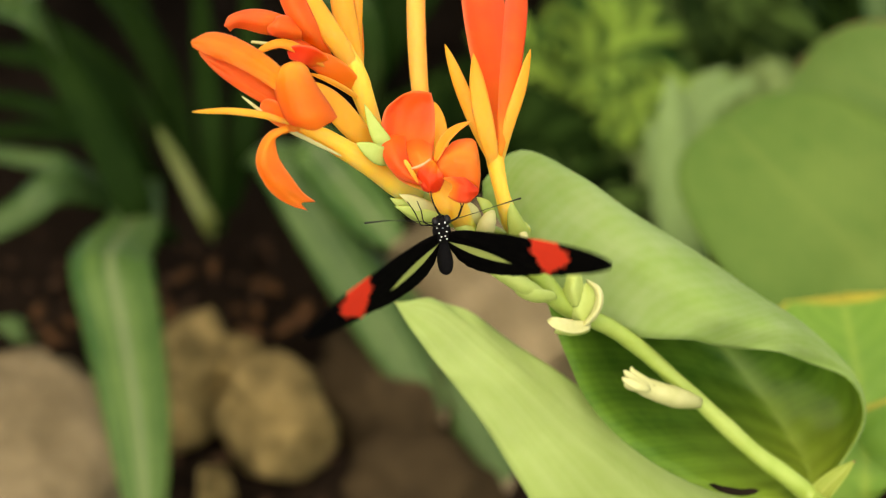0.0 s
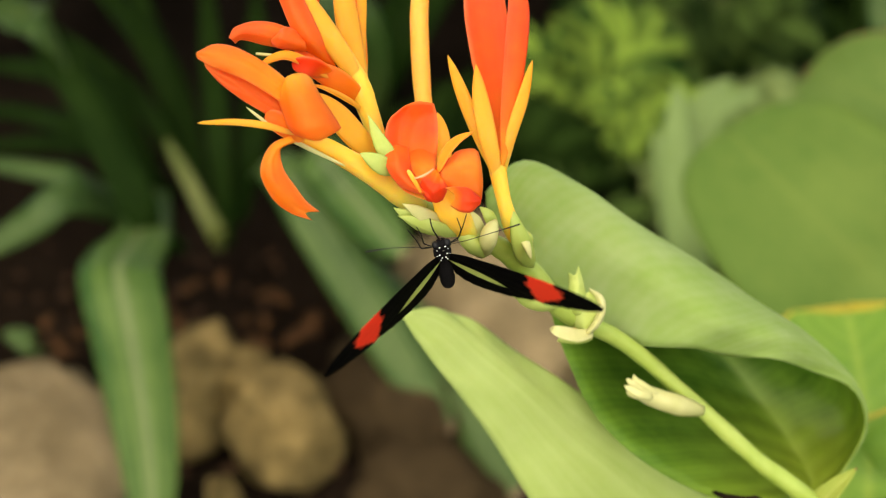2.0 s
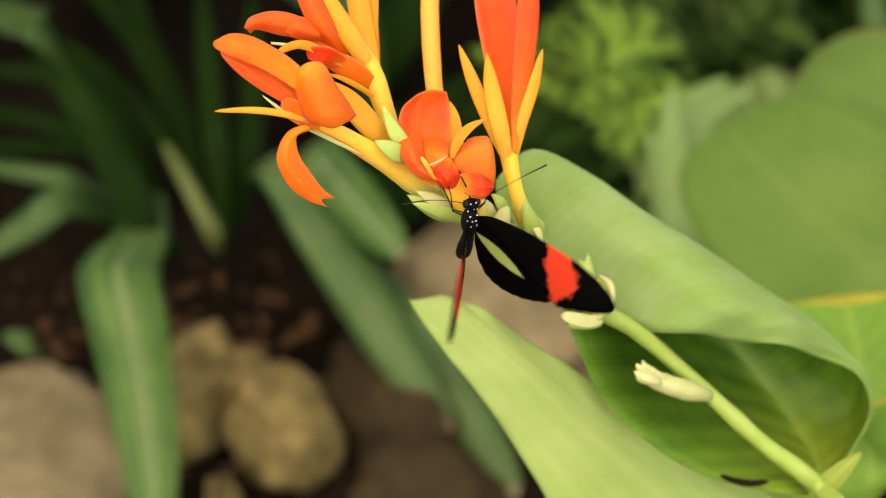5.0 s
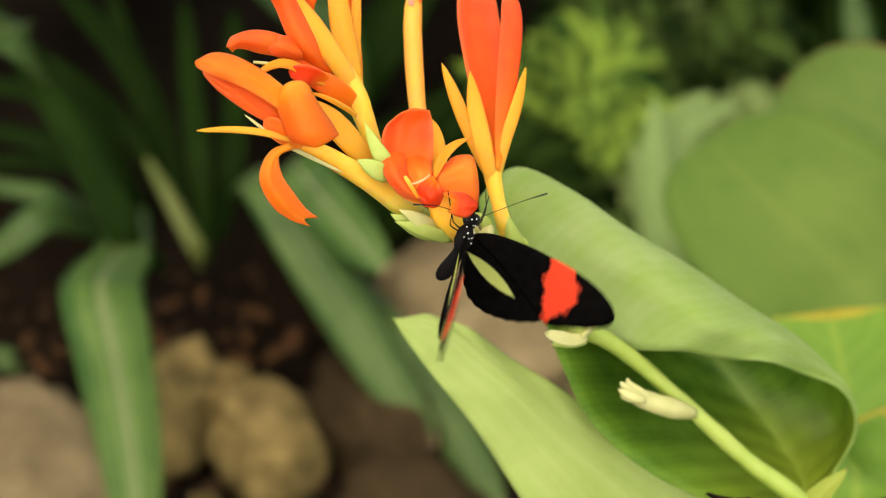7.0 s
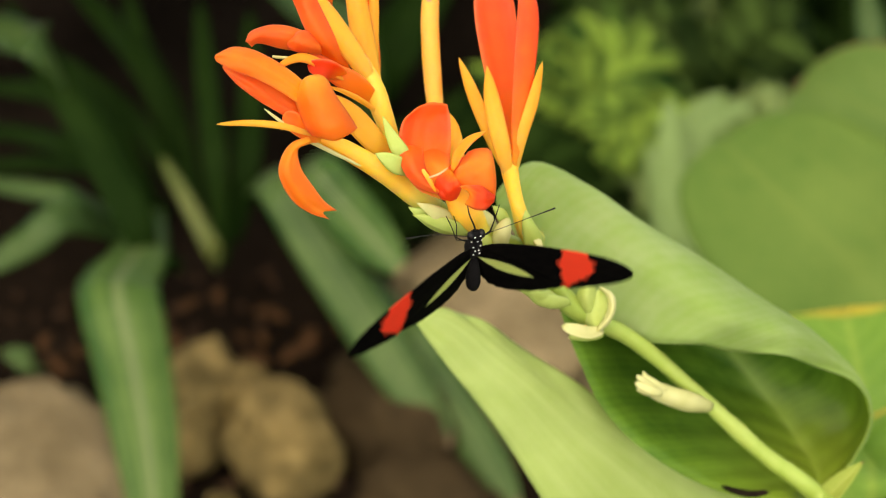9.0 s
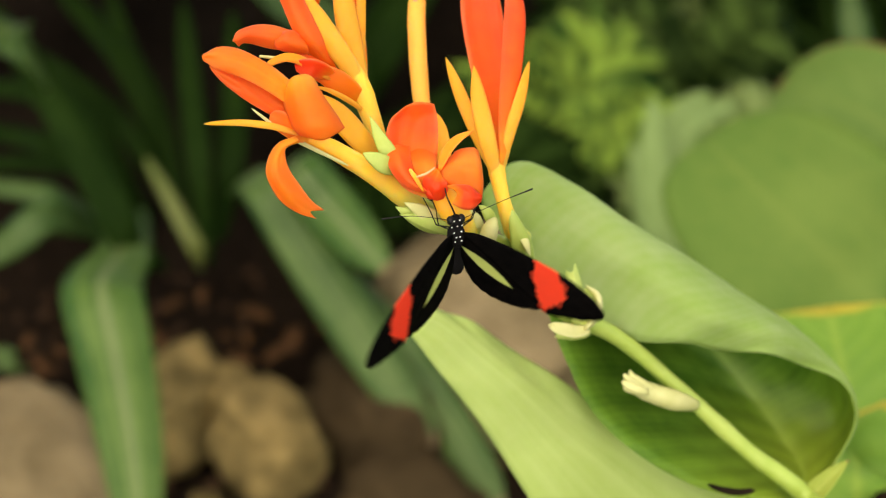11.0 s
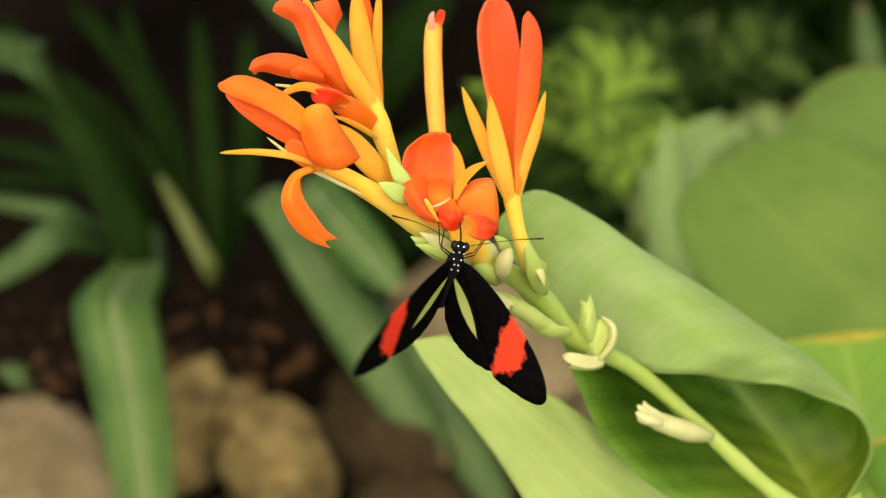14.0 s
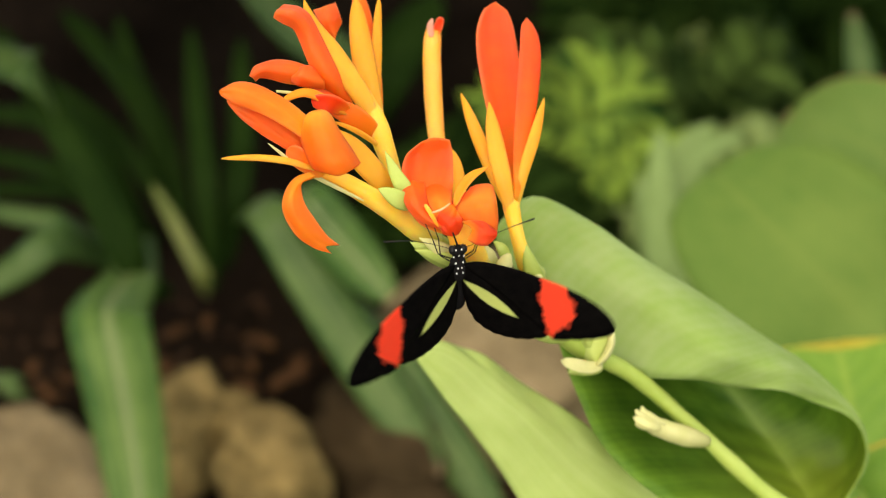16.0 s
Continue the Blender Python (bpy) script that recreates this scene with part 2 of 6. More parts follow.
FERN_SHADED = leaf_material("shaded_frond", (0.019, 0.040, 0.008), (0.005, 0.013, 0.003), (0.020, 0.04, 0.008), 0.15, 0.7, veins=8, gloss=0.0, scale=2, islands=True)
SHRUB = leaf_material("shrub_leaf", (0.055, 0.10, 0.025), (0.025, 0.055, 0.010), (0.07, 0.11, 0.03), 0.12, 0.5, veins=6, gloss=0.2, scale=2, islands=True)
BARK = plain_material("brown_bark", (0.14, 0.095, 0.06), (0.05, 0.035, 0.022), 160, 0.9, 0.1, 0.8, 0.002)
STONE = plain_material("tan_stone", (0.30, 0.228, 0.122), (0.125, 0.095, 0.048), 220, 0.9, 0.06, 0.8, 0.004)
STONE_MOSS = plain_material("mossy_stone", (0.31, 0.22, 0.085), (0.055, 0.043, 0.014), 460, 0.9, 0.06, 0.8, 0.004)
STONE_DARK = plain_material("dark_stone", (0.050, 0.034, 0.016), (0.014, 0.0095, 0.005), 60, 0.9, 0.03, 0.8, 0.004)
SOIL = plain_material("dark_soil", (0.019, 0.0125, 0.008), (0.005, 0.0036, 0.0025), 90, 1.0, 0.0, 1.0, 0.006)
LITTER = plain_material("brown_leaf_litter", (0.105, 0.050, 0.020), (0.016, 0.009, 0.005), 90, 0.9, 0.03, 0.5, 0.002)
CHIPS = plain_material("brown_chips", (0.095, 0.052, 0.028), (0.010, 0.006, 0.004), 60, 0.9, 0.02, 0.6, 0.002)
BLACK = plain_material("black_velvet", (0.010, 0.009, 0.009), (0.004, 0.004, 0.004), 900, 0.8, 0.05, 0.4, 0.0002)
GLOSSY = plain_material("black_chitin", (0.008, 0.008, 0.008), (0.004, 0.004, 0.004), 900, 0.4, 0.2, 0.1, 0.0001)
WHITE = plain_material("white_scales", (0.85, 0.85, 0.80), (0.70, 0.70, 0.64), 900, 0.7, 0.2, 0.2, 0.0001)
PINK = plain_material("withered_pink", (0.80, 0.42, 0.30), (0.62, 0.26, 0.16), 300, 0.6, 0.2, 0.3, 0.0003, 0.3)


def wing_material(name, yellow):
    """Velvety black with a ragged scarlet band (forewing) or a pale yellow bar (hindwing); UV is the wing's plane, 40 mm to 1."""
    m, nt, bsdf, out = shader(name)
    uv = nt.nodes.new("ShaderNodeTexCoord").outputs["UV"]
    sep = nt.nodes.new("ShaderNodeSeparateXYZ")
    nt.links.new(uv, sep.inputs[0])
    ray = nt.nodes.new("ShaderNodeMapping")
    ray.inputs["Scale"].default_value = (22, 75, 1)
    nt.links.new(uv, ray.inputs[0])
    rag = math_node(nt, "SUBTRACT", noise_of(nt, 1.0, 4, ray.outputs[0]), 0.5)
    coarse = math_node(nt, "SUBTRACT", noise_of(nt, 11.0, 2, uv), 0.5)
    x = math_node(nt, "MULTIPLY", sep.outputs[0], 40.0)
    y = math_node(nt, "MULTIPLY", math_node(nt, "SUBTRACT", sep.outputs[1], 0.5), 40.0)
    soft = noise_of(nt, 420, 4)
    if yellow:
        # bar from near the hinge outwards, tapering at both ends
        mid = math_node(nt, "MULTIPLY_ADD", x, -0.21, -4.45)
        off = math_node(nt, "ABSOLUTE", math_node(nt, "SUBTRACT", y, mid))
        half = math_node(nt, "MULTIPLY", math_node(nt, "SUBTRACT", 1.0, math_node(nt, "POWER", math_node(nt, "ABSOLUTE", math_node(nt, "MULTIPLY_ADD", x, 0.1449, -1.145)), 2.0)), 1.55)
        inside = math_node(nt, "SUBTRACT", math_node(nt, "MULTIPLY_ADD", rag, 0.5, half), off)
        band = (0.62, 0.68, 0.22)
    else:
        left = math_node(nt, "MULTIPLY_ADD", math_node(nt, "SUBTRACT", 5.0, y), 0.44, 15.8)
        right = math_node(nt, "SUBTRACT", math_node(nt, "MULTIPLY_ADD", y, -0.22, 26.4), math_node(nt, "MULTIPLY", math_node(nt, "ABSOLUTE", y), 0.58))
        a, b = math_node(nt, "SUBTRACT", x, left), math_node(nt, "SUBTRACT", right, x)
        inside = math_node(nt, "ADD", math_node(nt, "MINIMUM", a, b), math_node(nt, "MULTIPLY_ADD", coarse, 5.0, math_node(nt, "MULTIPLY", rag, 1.6)))
        band = (1.0, 0.095, 0.045)
    mask = nt.nodes.new("ShaderNodeMapRange")
    mask.inputs["From Min"].default_value, mask.inputs["From Max"].default_value = (-0.18, 0.25) if yellow else (-0.55, 0.6)
    nt.links.new(inside, mask.inputs["Value"])
    dark = ramp(nt, soft, [(0.3, (0.002, 0.0018, 0.0018)), (0.7, (0.006, 0.005, 0.0045))])
    bright = mixed(nt, math_node(nt, "MULTIPLY", soft, 0.5), band, tuple(0.85 * c for c in band))
    colour = mixed(nt, mask.outputs[0], dark, bright)
    nt.links.new(colour, bsdf.inputs["Base Color"])
    bsdf.inputs["Roughness"].default_value = 0.8
    bsdf.inputs["Specular IOR Level"].default_value = 0.04
    bumped(nt, bsdf, rag, 0.15, 0.0001)
    see_through(nt, bsdf, out, colour, 0.42)
    return m


FORE, HIND = wing_material("forewing_scales", False), wing_material("hindwing_scales", True)


# ---- tools ----
AHEAD, UP_VIEW = Vector((0, 0.788, -0.616)), Vector((0, 0.616, 0.788))


def facing(right, up, near):
    """A direction that fits the camera's view: steps to its right, up it and towards the camera."""
    return (Vector((1, 0, 0)) * right + UP_VIEW * up - AHEAD * near).normalized()


def part(name, bm, material, parent, label=""):
    me = bpy.data.meshes.new(name)
    bm.to_mesh(me)
    bm.free()
    for f in me.polygons:
        f.use_smooth = True
    for m in material if isinstance(material, (list, tuple)) else [material]:
        me.materials.append(m)
    ob = new(name, me)
    ob.parent = parent
    if label:
        ob["label"] = label
    return ob


def through_points(points, n):
    """A smooth curve through a few points, as n + 1 places."""
    p = [Vector(q) for q in points]
    p = [2 * p[0] - p[1], *p, 2 * p[-1] - p[-2]]
    out, spans = [], len(p) - 3
    for k in range(n + 1):
        u = k / n * spans
        i = min(int(u), spans - 1)
        t = u - i
        a, b, c, d = p[i:i + 4]
        out.append(0.5 * (2 * b + (c - a) * t + (2 * a - 5 * b + 4 * c - d) * t * t + (3 * b - a - 3 * c + d) * t ** 3))
    return out


def sheet(grid, uvs, thick, bm=None, flip=False):
    """A thin solid from a grid of places: the front takes the first material, back and rim the second."""
    bm = bm or bmesh.new()
    layer = bm.loops.layers.uv.verify()
    rows, cols = len(grid), len(grid[0])
    front, back = [], []
    for i in range(rows):
        fr, br = [], []
        for j in range(cols):
            ds = grid[min(i + 1, rows - 1)][j] - grid[max(i - 1, 0)][j]
            dv = grid[i][min(j + 1, cols - 1)] - grid[i][max(j - 1, 0)]
            nrm = ds.cross(dv)
            nrm = nrm.normalized() if nrm.length > 1e-12 else Vector((0, 0, 1))
            nrm = -nrm if flip else nrm
            rim = j in (0, cols - 1) or i in (0, rows - 1)
            k = 0.15 if rim else 0.5
            fr.append(bm.verts.new(grid[i][j] + nrm * thick * k))
            br.append(bm.verts.new(grid[i][j] - nrm * thick * k))
        front.append(fr)
        back.append(br)

    def face(vs, uv, slot):
        f = bm.faces.new(vs)
        f.material_index = slot
        for loop, c in zip(f.loops, uv):
            loop[layer].uv = c

    for i in range(rows - 1):
        for j in range(cols - 1):
            ids = ((i, j), (i, j + 1), (i + 1, j + 1), (i + 1, j))
            uv = [uvs[a][b] for a, b in ids]
            a, b = ([front[p][q] for p, q in ids], [back[p][q] for p, q in ids][::-1])
            if not flip:
                a, b = a[::-1], b[::-1]
                face(a, uv[::-1], 0), face(b, uv, 1)
            else:
                face(a, uv, 0), face(b, uv[::-1], 1)
    ring = [(0, j) for j in range(cols)] + [(i, cols - 1) for i in range(1, rows)] + [(rows - 1, j) for j in range(cols - 2, -1, -1)] + [(i, 0) for i in range(rows - 2, 0, -1)]
    for (a, b), (c, d) in zip(ring, ring[1:] + ring[:1]):
        face([front[a][b], front[c][d], back[c][d], back[a][b]], [uvs[a][b], uvs[c][d], uvs[c][d], uvs[a][b]], 1)
    return bm


def profile(s, a, b):
    top = a / (a + b)
    return (s / top) ** a * ((1 - s) / (1 - top)) ** b if 0 < s < 1 else 0.0


def blade(points, width, face, shape=(0.6, 0.5), cup=0.5, thick=0.0005, n=18, m=8, ripple=0.0, base=0.12, seed=0, twist=0.0, face_end=None, notch=0.0, fold=0.014, bm=None):
    """A petal or leaf along a curve: width across, turned so that its hollow side looks towards face."""
    path = through_points(points, n)
    face, end = Vector(face), Vector(face_end or face)
    grid, uvs = [], []
    for k, c in enumerate(path):
        s = k / n
        t = (path[min(k + 1, n)] - path[max(k - 1, 0)]).normalized()
        f = face.lerp(end, s)
        side = t.cross(f).normalized()
        side.rotate(Matrix.Rotation(twist * s, 3, t))
        up = side.cross(t)
        w = 0.5 * width * max(profile(s, *shape), base * (1 - s) ** 0.5 if s < 0.5 else 0.02)
        row, uvr = [], []
        for j in range(m + 1):
            v = 2 * j / m - 1
            ang = cup * v
            x, z = (math.sin(ang) / cup, (1 - math.cos(ang)) / cup) if abs(cup) > 1e-3 else (v, 0)
            wave = ripple * width * noise.noise(Vector((s * 5 + seed * 7.3, v * 1.5, seed))) * (0.3 + abs(v))
            back = notch * max(0.0, s - 0.75) * 4 * (0.5 + 0.5 * math.cos(v * 9 + seed)) * width
            row.append(c + side * (w * x) + up * (w * (z + fold * math.cos(v * 7.5 + seed) * min(1.0, 4 * s)) + wave) - t * back * 0.3)
            uvr.append((0.5 + 0.5 * v, s))
        grid.append(row)
        uvs.append(uvr)
    return sheet(grid, uvs, thick, bm)


def tube(points, radii, n=16, m=12, bm=None, flat=1.0, lumps=0.0, seed=0):
    """A round, tapered stalk along a curve, closed at both ends."""
    bm = bm or bmesh.new()
    layer = bm.loops.layers.uv.verify()
    path = through_points(points, n)
    rad = through_points([(r, 0, 0) for r in radii], n)
    rings, ref = [], Vector((0.31, 0.2, 0.93))
    for k, c in enumerate(path):
        t = (path[min(k + 1, n)] - path[max(k - 1, 0)]).normalized()
        a = t.cross(ref).normalized()
        ref = a.cross(t)
        b = t.cross(a)
        ring = []
        for j in range(m):
            ang = 2 * math.pi * j / m
            r = max(rad[k].x, 1e-5) * (1 + lumps * noise.noise(Vector((math.cos(ang), math.sin(ang), k * 0.5 + seed * 9))))
            ring.append(bm.verts.new(c + a * (r * math.cos(ang)) + b * (r * flat * math.sin(ang))))
        rings.append(ring)
    for k in range(n):
        for j in range(m):
            q = (j + 1) % m
            f = bm.faces.new((rings[k][j], rings[k][q], rings[k + 1][q], rings[k + 1][j]))
            for loop, c in zip(f.loops, ((j / m, k / n), ((j + 1) / m, k / n), ((j + 1) / m, (k + 1) / n), (j / m, (k + 1) / n))):
                loop[layer].uv = c
    for ring, s in ((rings[0][::-1], 0), (rings[-1], 1)):
        f = bm.faces.new(ring)
        for loop in f.loops:
            loop[layer].uv = (0.5, s)
    return bm


def lump(centre, size, turn=(0, 0, 0), rough=0.12, grain=1.6, seed=0, fine=3, flat=0.0):
    """A rounded, uneven mass: a stone or a body."""
    bm = bmesh.new()
    bmesh.ops.create_icosphere(bm, subdivisions=fine, radius=1.0)
    m = Matrix.LocRotScale(centre, Euler([radians(a) for a in turn]), size)
    for v in bm.verts:
        d = v.co.normalized()
        k = 1 + rough * noise.noise(d * grain + Vector((seed * 5.1, seed, 0))) + 0.4 * rough * noise.noise(d * grain * 3.1 + Vector((0, seed * 3, seed)))
        q = d * k
        if flat:
            q = Vector([math.copysign(abs(a) ** (1 - flat), a) for a in q])
        v.co = m @ q
    return bm


def thing(name, at, label, category, group="", kind=""):
    ob = new(name)
    ob.location = at
    ob.empty_display_size = 0.01
    return tagged(ob, label, category, group, kind)


# ---- ground: one sheet to the horizon, soil with relief near by ----
def make_ground():
    bm = bmesh.new()
    steps = [-300, -60, -15, -5, -2.5] + [x * 0.05 for x in range(-30, 41)] + [3.2, 6, 15, 60, 300]
    grid = []
    for y in steps:
        row = []
        for x in steps:
            near = max(0.0, 1 - math.hypot(x, y - 0.8) / 2.2)
            z = -0.02 + near * (0.018 * noise.noise(Vector((x * 4, y * 4, 0))) + 0.012 * noise.noise(Vector((x * 17, y * 17, 3))))
            row.append(bm.verts.new((x, y, z)))
        grid.append(row)
    for i in range(len(steps) - 1):
        for j in range(len(steps) - 1):
            bm.faces.new((grid[i][j], grid[i][j + 1], grid[i + 1][j + 1], grid[i + 1][j]))
    return tagged(part("ground", bm, SOIL, None), "dark brown garden soil with crumbs and litter", "ground", kind="structure")


make_ground()

# ---- stones on the soil ----
def stone(at, size, turn, material, seed, label):
    return tagged(part("stone", lump(at, size, turn, 0.34, 1.5, seed, 4, 0.25), material, None), label, "stone", "stones on the soil")


stone((-0.232, 0.652, -0.004), (0.060, 0.074, 0.036), (4, 8, -34), STONE, 1, "large flat tan stone lying on dark soil")
stone((-0.139, 0.73, 0), (0.019, 0.036, 0.03), (0, 0, -6), STONE_MOSS, 2, "small yellowish mossy stone on dark soil")
stone((-0.09, 0.699, 0), (0.026, 0.034, 0.028), (0, 12, 35), STONE_MOSS, 3, "rounded yellowish stone on dark soil")
stone((-0.115, 0.731, 0), (0.018, 0.02, 0.02), (0, 0, 5), STONE_MOSS, 7, "small yellowish stone on dark soil")
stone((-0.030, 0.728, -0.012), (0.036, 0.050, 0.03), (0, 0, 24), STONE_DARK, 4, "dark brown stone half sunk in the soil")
stone((-0.119, 0.651, -0.010), (0.0095, 0.012, 0.014), (0, 0, 0), STONE_MOSS, 5, "small yellowish pebble on dark soil")
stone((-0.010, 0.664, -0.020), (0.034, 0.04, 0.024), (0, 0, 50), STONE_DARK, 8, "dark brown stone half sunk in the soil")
stone((0.034, 0.782, 0), (0.060, 0.075, 0.045), (0, 0, 30), STONE, 6, "broad tan stone behind the canna leaves")


# ---- canna plant ----
canna = thing("canna_plant", (0.207, 0.589, 0), "canna with orange flowers, pale buds and broad green leaves", "plant")
BASE = canna.location.copy()


def own(bm):
    """Shift a mesh into the canna's space."""
    bm.transform(Matrix.Translation(-BASE))
    return bm


def piece(name, bm, material, parent=None, label=""):
    """A part of the canna; a sub-part where a parent part is given."""
    return part(name, own(bm), material, parent or canna, label)


stem = piece("stem", tube([BASE, (0.1025, 0.3089, 0.3244), (0.0886, 0.3006, 0.3496), (0.0736, 0.3047, 0.3613), (0.0573, 0.309, 0.3766), (0.041, 0.3094, 0.3934), (0.0272, 0.3061, 0.405), (0.0193, 0.3061, 0.4159), (0.0116, 0.3045, 0.4251), (0.0037, 0.3029, 0.4313), (-0.0055, 0.3026, 0.4381), (-0.0133, 0.3062, 0.4477), (-0.0153, 0.3096, 0.452)],
    [0.0062, 0.0031, 0.0024, 0.0021, 0.0019, 0.0020, 0.0023, 0.0026, 0.0024, 0.0019, 0.0017, 0.0014, 0.0008], 60, 16, lumps=0.16), STEM, None, "smooth pale green flower stem")


def guided(curves, thick, materials, name, label, n=44, m=30, flip=False, ripple=0.0, midrib=0.5):
    """A large leaf spanned between a few smooth ribs."""
    ribs = [through_points(c, n) for c in curves]
    grid, uvs = [], []
    for k in range(n + 1):
        row = through_points([r[k] for r in ribs], m)
        for j, q in enumerate(row):
            rim = (j / m) ** 5 * min(1.0, (n - k) / 8)
            q += facing(0, 0.3, 1) * ripple * (noise.noise(Vector((k * 0.21, j * 0.12, 1.7))) + 0.35 * noise.noise(Vector((k * 0.5, j * 0.35, 5.2))) + rim * 1.1 * math.sin(k * 0.75 + 1.0 * math.sin(k * 0.31)))
        grid.append(row)
        uvs.append([(0.5 * min(1.0, j / m / midrib) + 0.5 * max(0.0, (j / m - midrib) / (1 - midrib)), k / n) for j in range(m + 1)])
    return piece(name, sheet(grid, uvs, thick, None, flip), materials, None, label)


# the leaf that rolls over into a pocket: free inner edge, hollow, midrib, wall, fold, outer flap, free outer edge
guided([
    [(0.0891, 0.3017, 0.3454), (0.0784, 0.2979, 0.3504), (0.0651, 0.2952, 0.3568), (0.0511, 0.2957, 0.3641), (0.0402, 0.299, 0.3717), (0.0321, 0.3046, 0.3807), (0.0275, 0.3111, 0.3891), (0.0223, 0.3215, 0.3995), (0.0156, 0.328, 0.408), (0.0096, 0.3317, 0.4144)],
    [(0.09, 0.3042, 0.3438), (0.0863, 0.3094, 0.3456), (0.0807, 0.3159, 0.3475), (0.0722, 0.3236, 0.351), (0.0608, 0.3309, 0.3589), (0.0496, 0.3352, 0.3712), (0.039, 0.338, 0.3864), (0.0271, 0.338, 0.4013), (0.0165, 0.3359, 0.4101), (0.0093, 0.3335, 0.4152)],
    [(0.0907, 0.306, 0.3428), (0.0913, 0.3159, 0.3426), (0.0884, 0.3263, 0.3445), (0.0819, 0.3354, 0.3499), (0.0722, 0.3422, 0.3605), (0.0603, 0.3448, 0.3754), (0.0455, 0.346, 0.3935), (0.0298, 0.3426, 0.4089), (0.0167, 0.339, 0.4157), (0.0092, 0.3341, 0.416)],
    [(0.0912, 0.3063, 0.3432), (0.0975, 0.318, 0.3435), (0.1013, 0.3269, 0.3469), (0.0996, 0.3337, 0.3525), (0.0886, 0.3386, 0.3655), (0.0714, 0.3411, 0.382), (0.0502, 0.3407, 0.3997), (0.0321, 0.3397, 0.4134), (0.0176, 0.3384, 0.4216), (0.0092, 0.3338, 0.4173)],
    [(0.0912, 0.3059, 0.3443), (0.1008, 0.3168, 0.3486), (0.1044, 0.3231, 0.3534), (0.1011, 0.3279, 0.3647), (0.0862, 0.3306, 0.3798), (0.0701, 0.329, 0.3926), (0.0483, 0.329, 0.4092), (0.0307, 0.3335, 0.4201), (0.0177, 0.3366, 0.4257), (0.0091, 0.3329, 0.4193)],
    [(0.0908, 0.3046, 0.3459), (0.1, 0.3149, 0.3493), (0.1041, 0.3217, 0.3566), (0.0995, 0.3244, 0.3684), (0.0809, 0.3189, 0.3859), (0.0647, 0.3131, 0.3981), (0.0447, 0.3177, 0.4075), (0.0284, 0.3232, 0.4149), (0.016, 0.3284, 0.42), (0.0092, 0.3311, 0.4186)],
    [(0.0905, 0.3041, 0.3469), (0.099, 0.3132, 0.3505), (0.1033, 0.3202, 0.358), (0.0968, 0.322, 0.3702), (0.0769, 0.3136, 0.384), (0.0596, 0.3094, 0.3909), (0.044, 0.3114, 0.3911), (0.0294, 0.3168, 0.3982), (0.0167, 0.3236, 0.4088), (0.0094, 0.3298, 0.4169)],
], 0.0006, [LEAF_UNDER, LEAF_TOP], "leaf", "rolled green canna leaf with a paler underside", m=42, ripple=0.0021, midrib=1 / 3)

# the lime leaf that sweeps up beside it
guided([
    [(0.1129, 0.337, 0.292), (0.0619, 0.2858, 0.3035), (0.0314, 0.2982, 0.3296), (0.0192, 0.3065, 0.3471), (0.0122, 0.312, 0.3576), (0.0045, 0.3171, 0.3676), (-0.0017, 0.321, 0.3743), (-0.0073, 0.3256, 0.3804), (-0.0118, 0.3308, 0.3855)],
    [(0.1129, 0.337, 0.292), (0.0751, 0.2898, 0.3053), (0.0527, 0.2994, 0.3294), (0.0381, 0.3053, 0.3453), (0.0267, 0.3107, 0.3575), (0.0162, 0.3164, 0.3682), (0.0059, 0.3219, 0.3763), (-0.0024, 0.3265, 0.3823), (-0.011, 0.3308, 0.3854)],
    [(0.1129, 0.337, 0.292), (0.0897, 0.294, 0.309), (0.0754, 0.3007, 0.331), (0.0563, 0.3061, 0.3464), (0.0378, 0.3116, 0.3594), (0.0231, 0.3173, 0.3702), (0.01, 0.3236, 0.3793), (-0.0008, 0.3289, 0.3854), (-0.0101, 0.3314, 0.3847)],
    [(0.1129, 0.337, 0.292), (0.1001, 0.2991, 0.3139), (0.0798, 0.3083, 0.3392), (0.0549, 0.313, 0.3553), (0.0337, 0.3188, 0.3679), (0.0191, 0.3241, 0.3765), (0.0073, 0.3289, 0.383), (-0.0024, 0.3312, 0.386), (-0.0096, 0.3313, 0.3845)],
], 0.0006, [LEAF_LIME, LEAF_LIME], "leaf", "pale lime leaf with a blunt folded tip", n=48, m=24, ripple=0.0011, midrib=0.5)
piece("leaf", blade([BASE, (0.1234, 0.363, 0.28), (0.1329, 0.4063, 0.2705), (0.1385, 0.4518, 0.2637), (0.1392, 0.4784, 0.2652)], 0.074, facing(-0.1, 0.3, 1), (0.22, 0.3), 0.3, 0.0007, 24, 12, 0.02, seed=5), [LEAF_EDGED, LEAF_EDGED], None, "green upright leaf with a yellowish margin")
piece("leaf_sheath", blade([(0.0872, 0.2986, 0.3462), (0.0907, 0.2999, 0.3513), (0.0946, 0.3017, 0.3552), (0.0987, 0.304, 0.3582)], 0.0062, facing(-0.5, 0.2, 1), (0.3, 0.8), 0.9, 0.0006, 16, 10, 0.03, seed=8), [SHEATH, SHEATH], None, "yellowing leaf sheath at the stem")
# black patch laid on in place of a torn gap with darkness behind
piece("gap_patch", blade([(0.0623, 0.2934, 0.361), (0.066, 0.2933, 0.3592), (0.0702, 0.2937, 0.358), (0.0746, 0.2947, 0.3577)], 0.0016, facing(0, 0.3, 1), (0.3, 0.3), 0.3, 0.0004, 12, 6, 0.35, notch=0.8, seed=3), [GAP_BLACK, GAP_BLACK], None, "black patch standing in for a dark gap at the leaf margin")


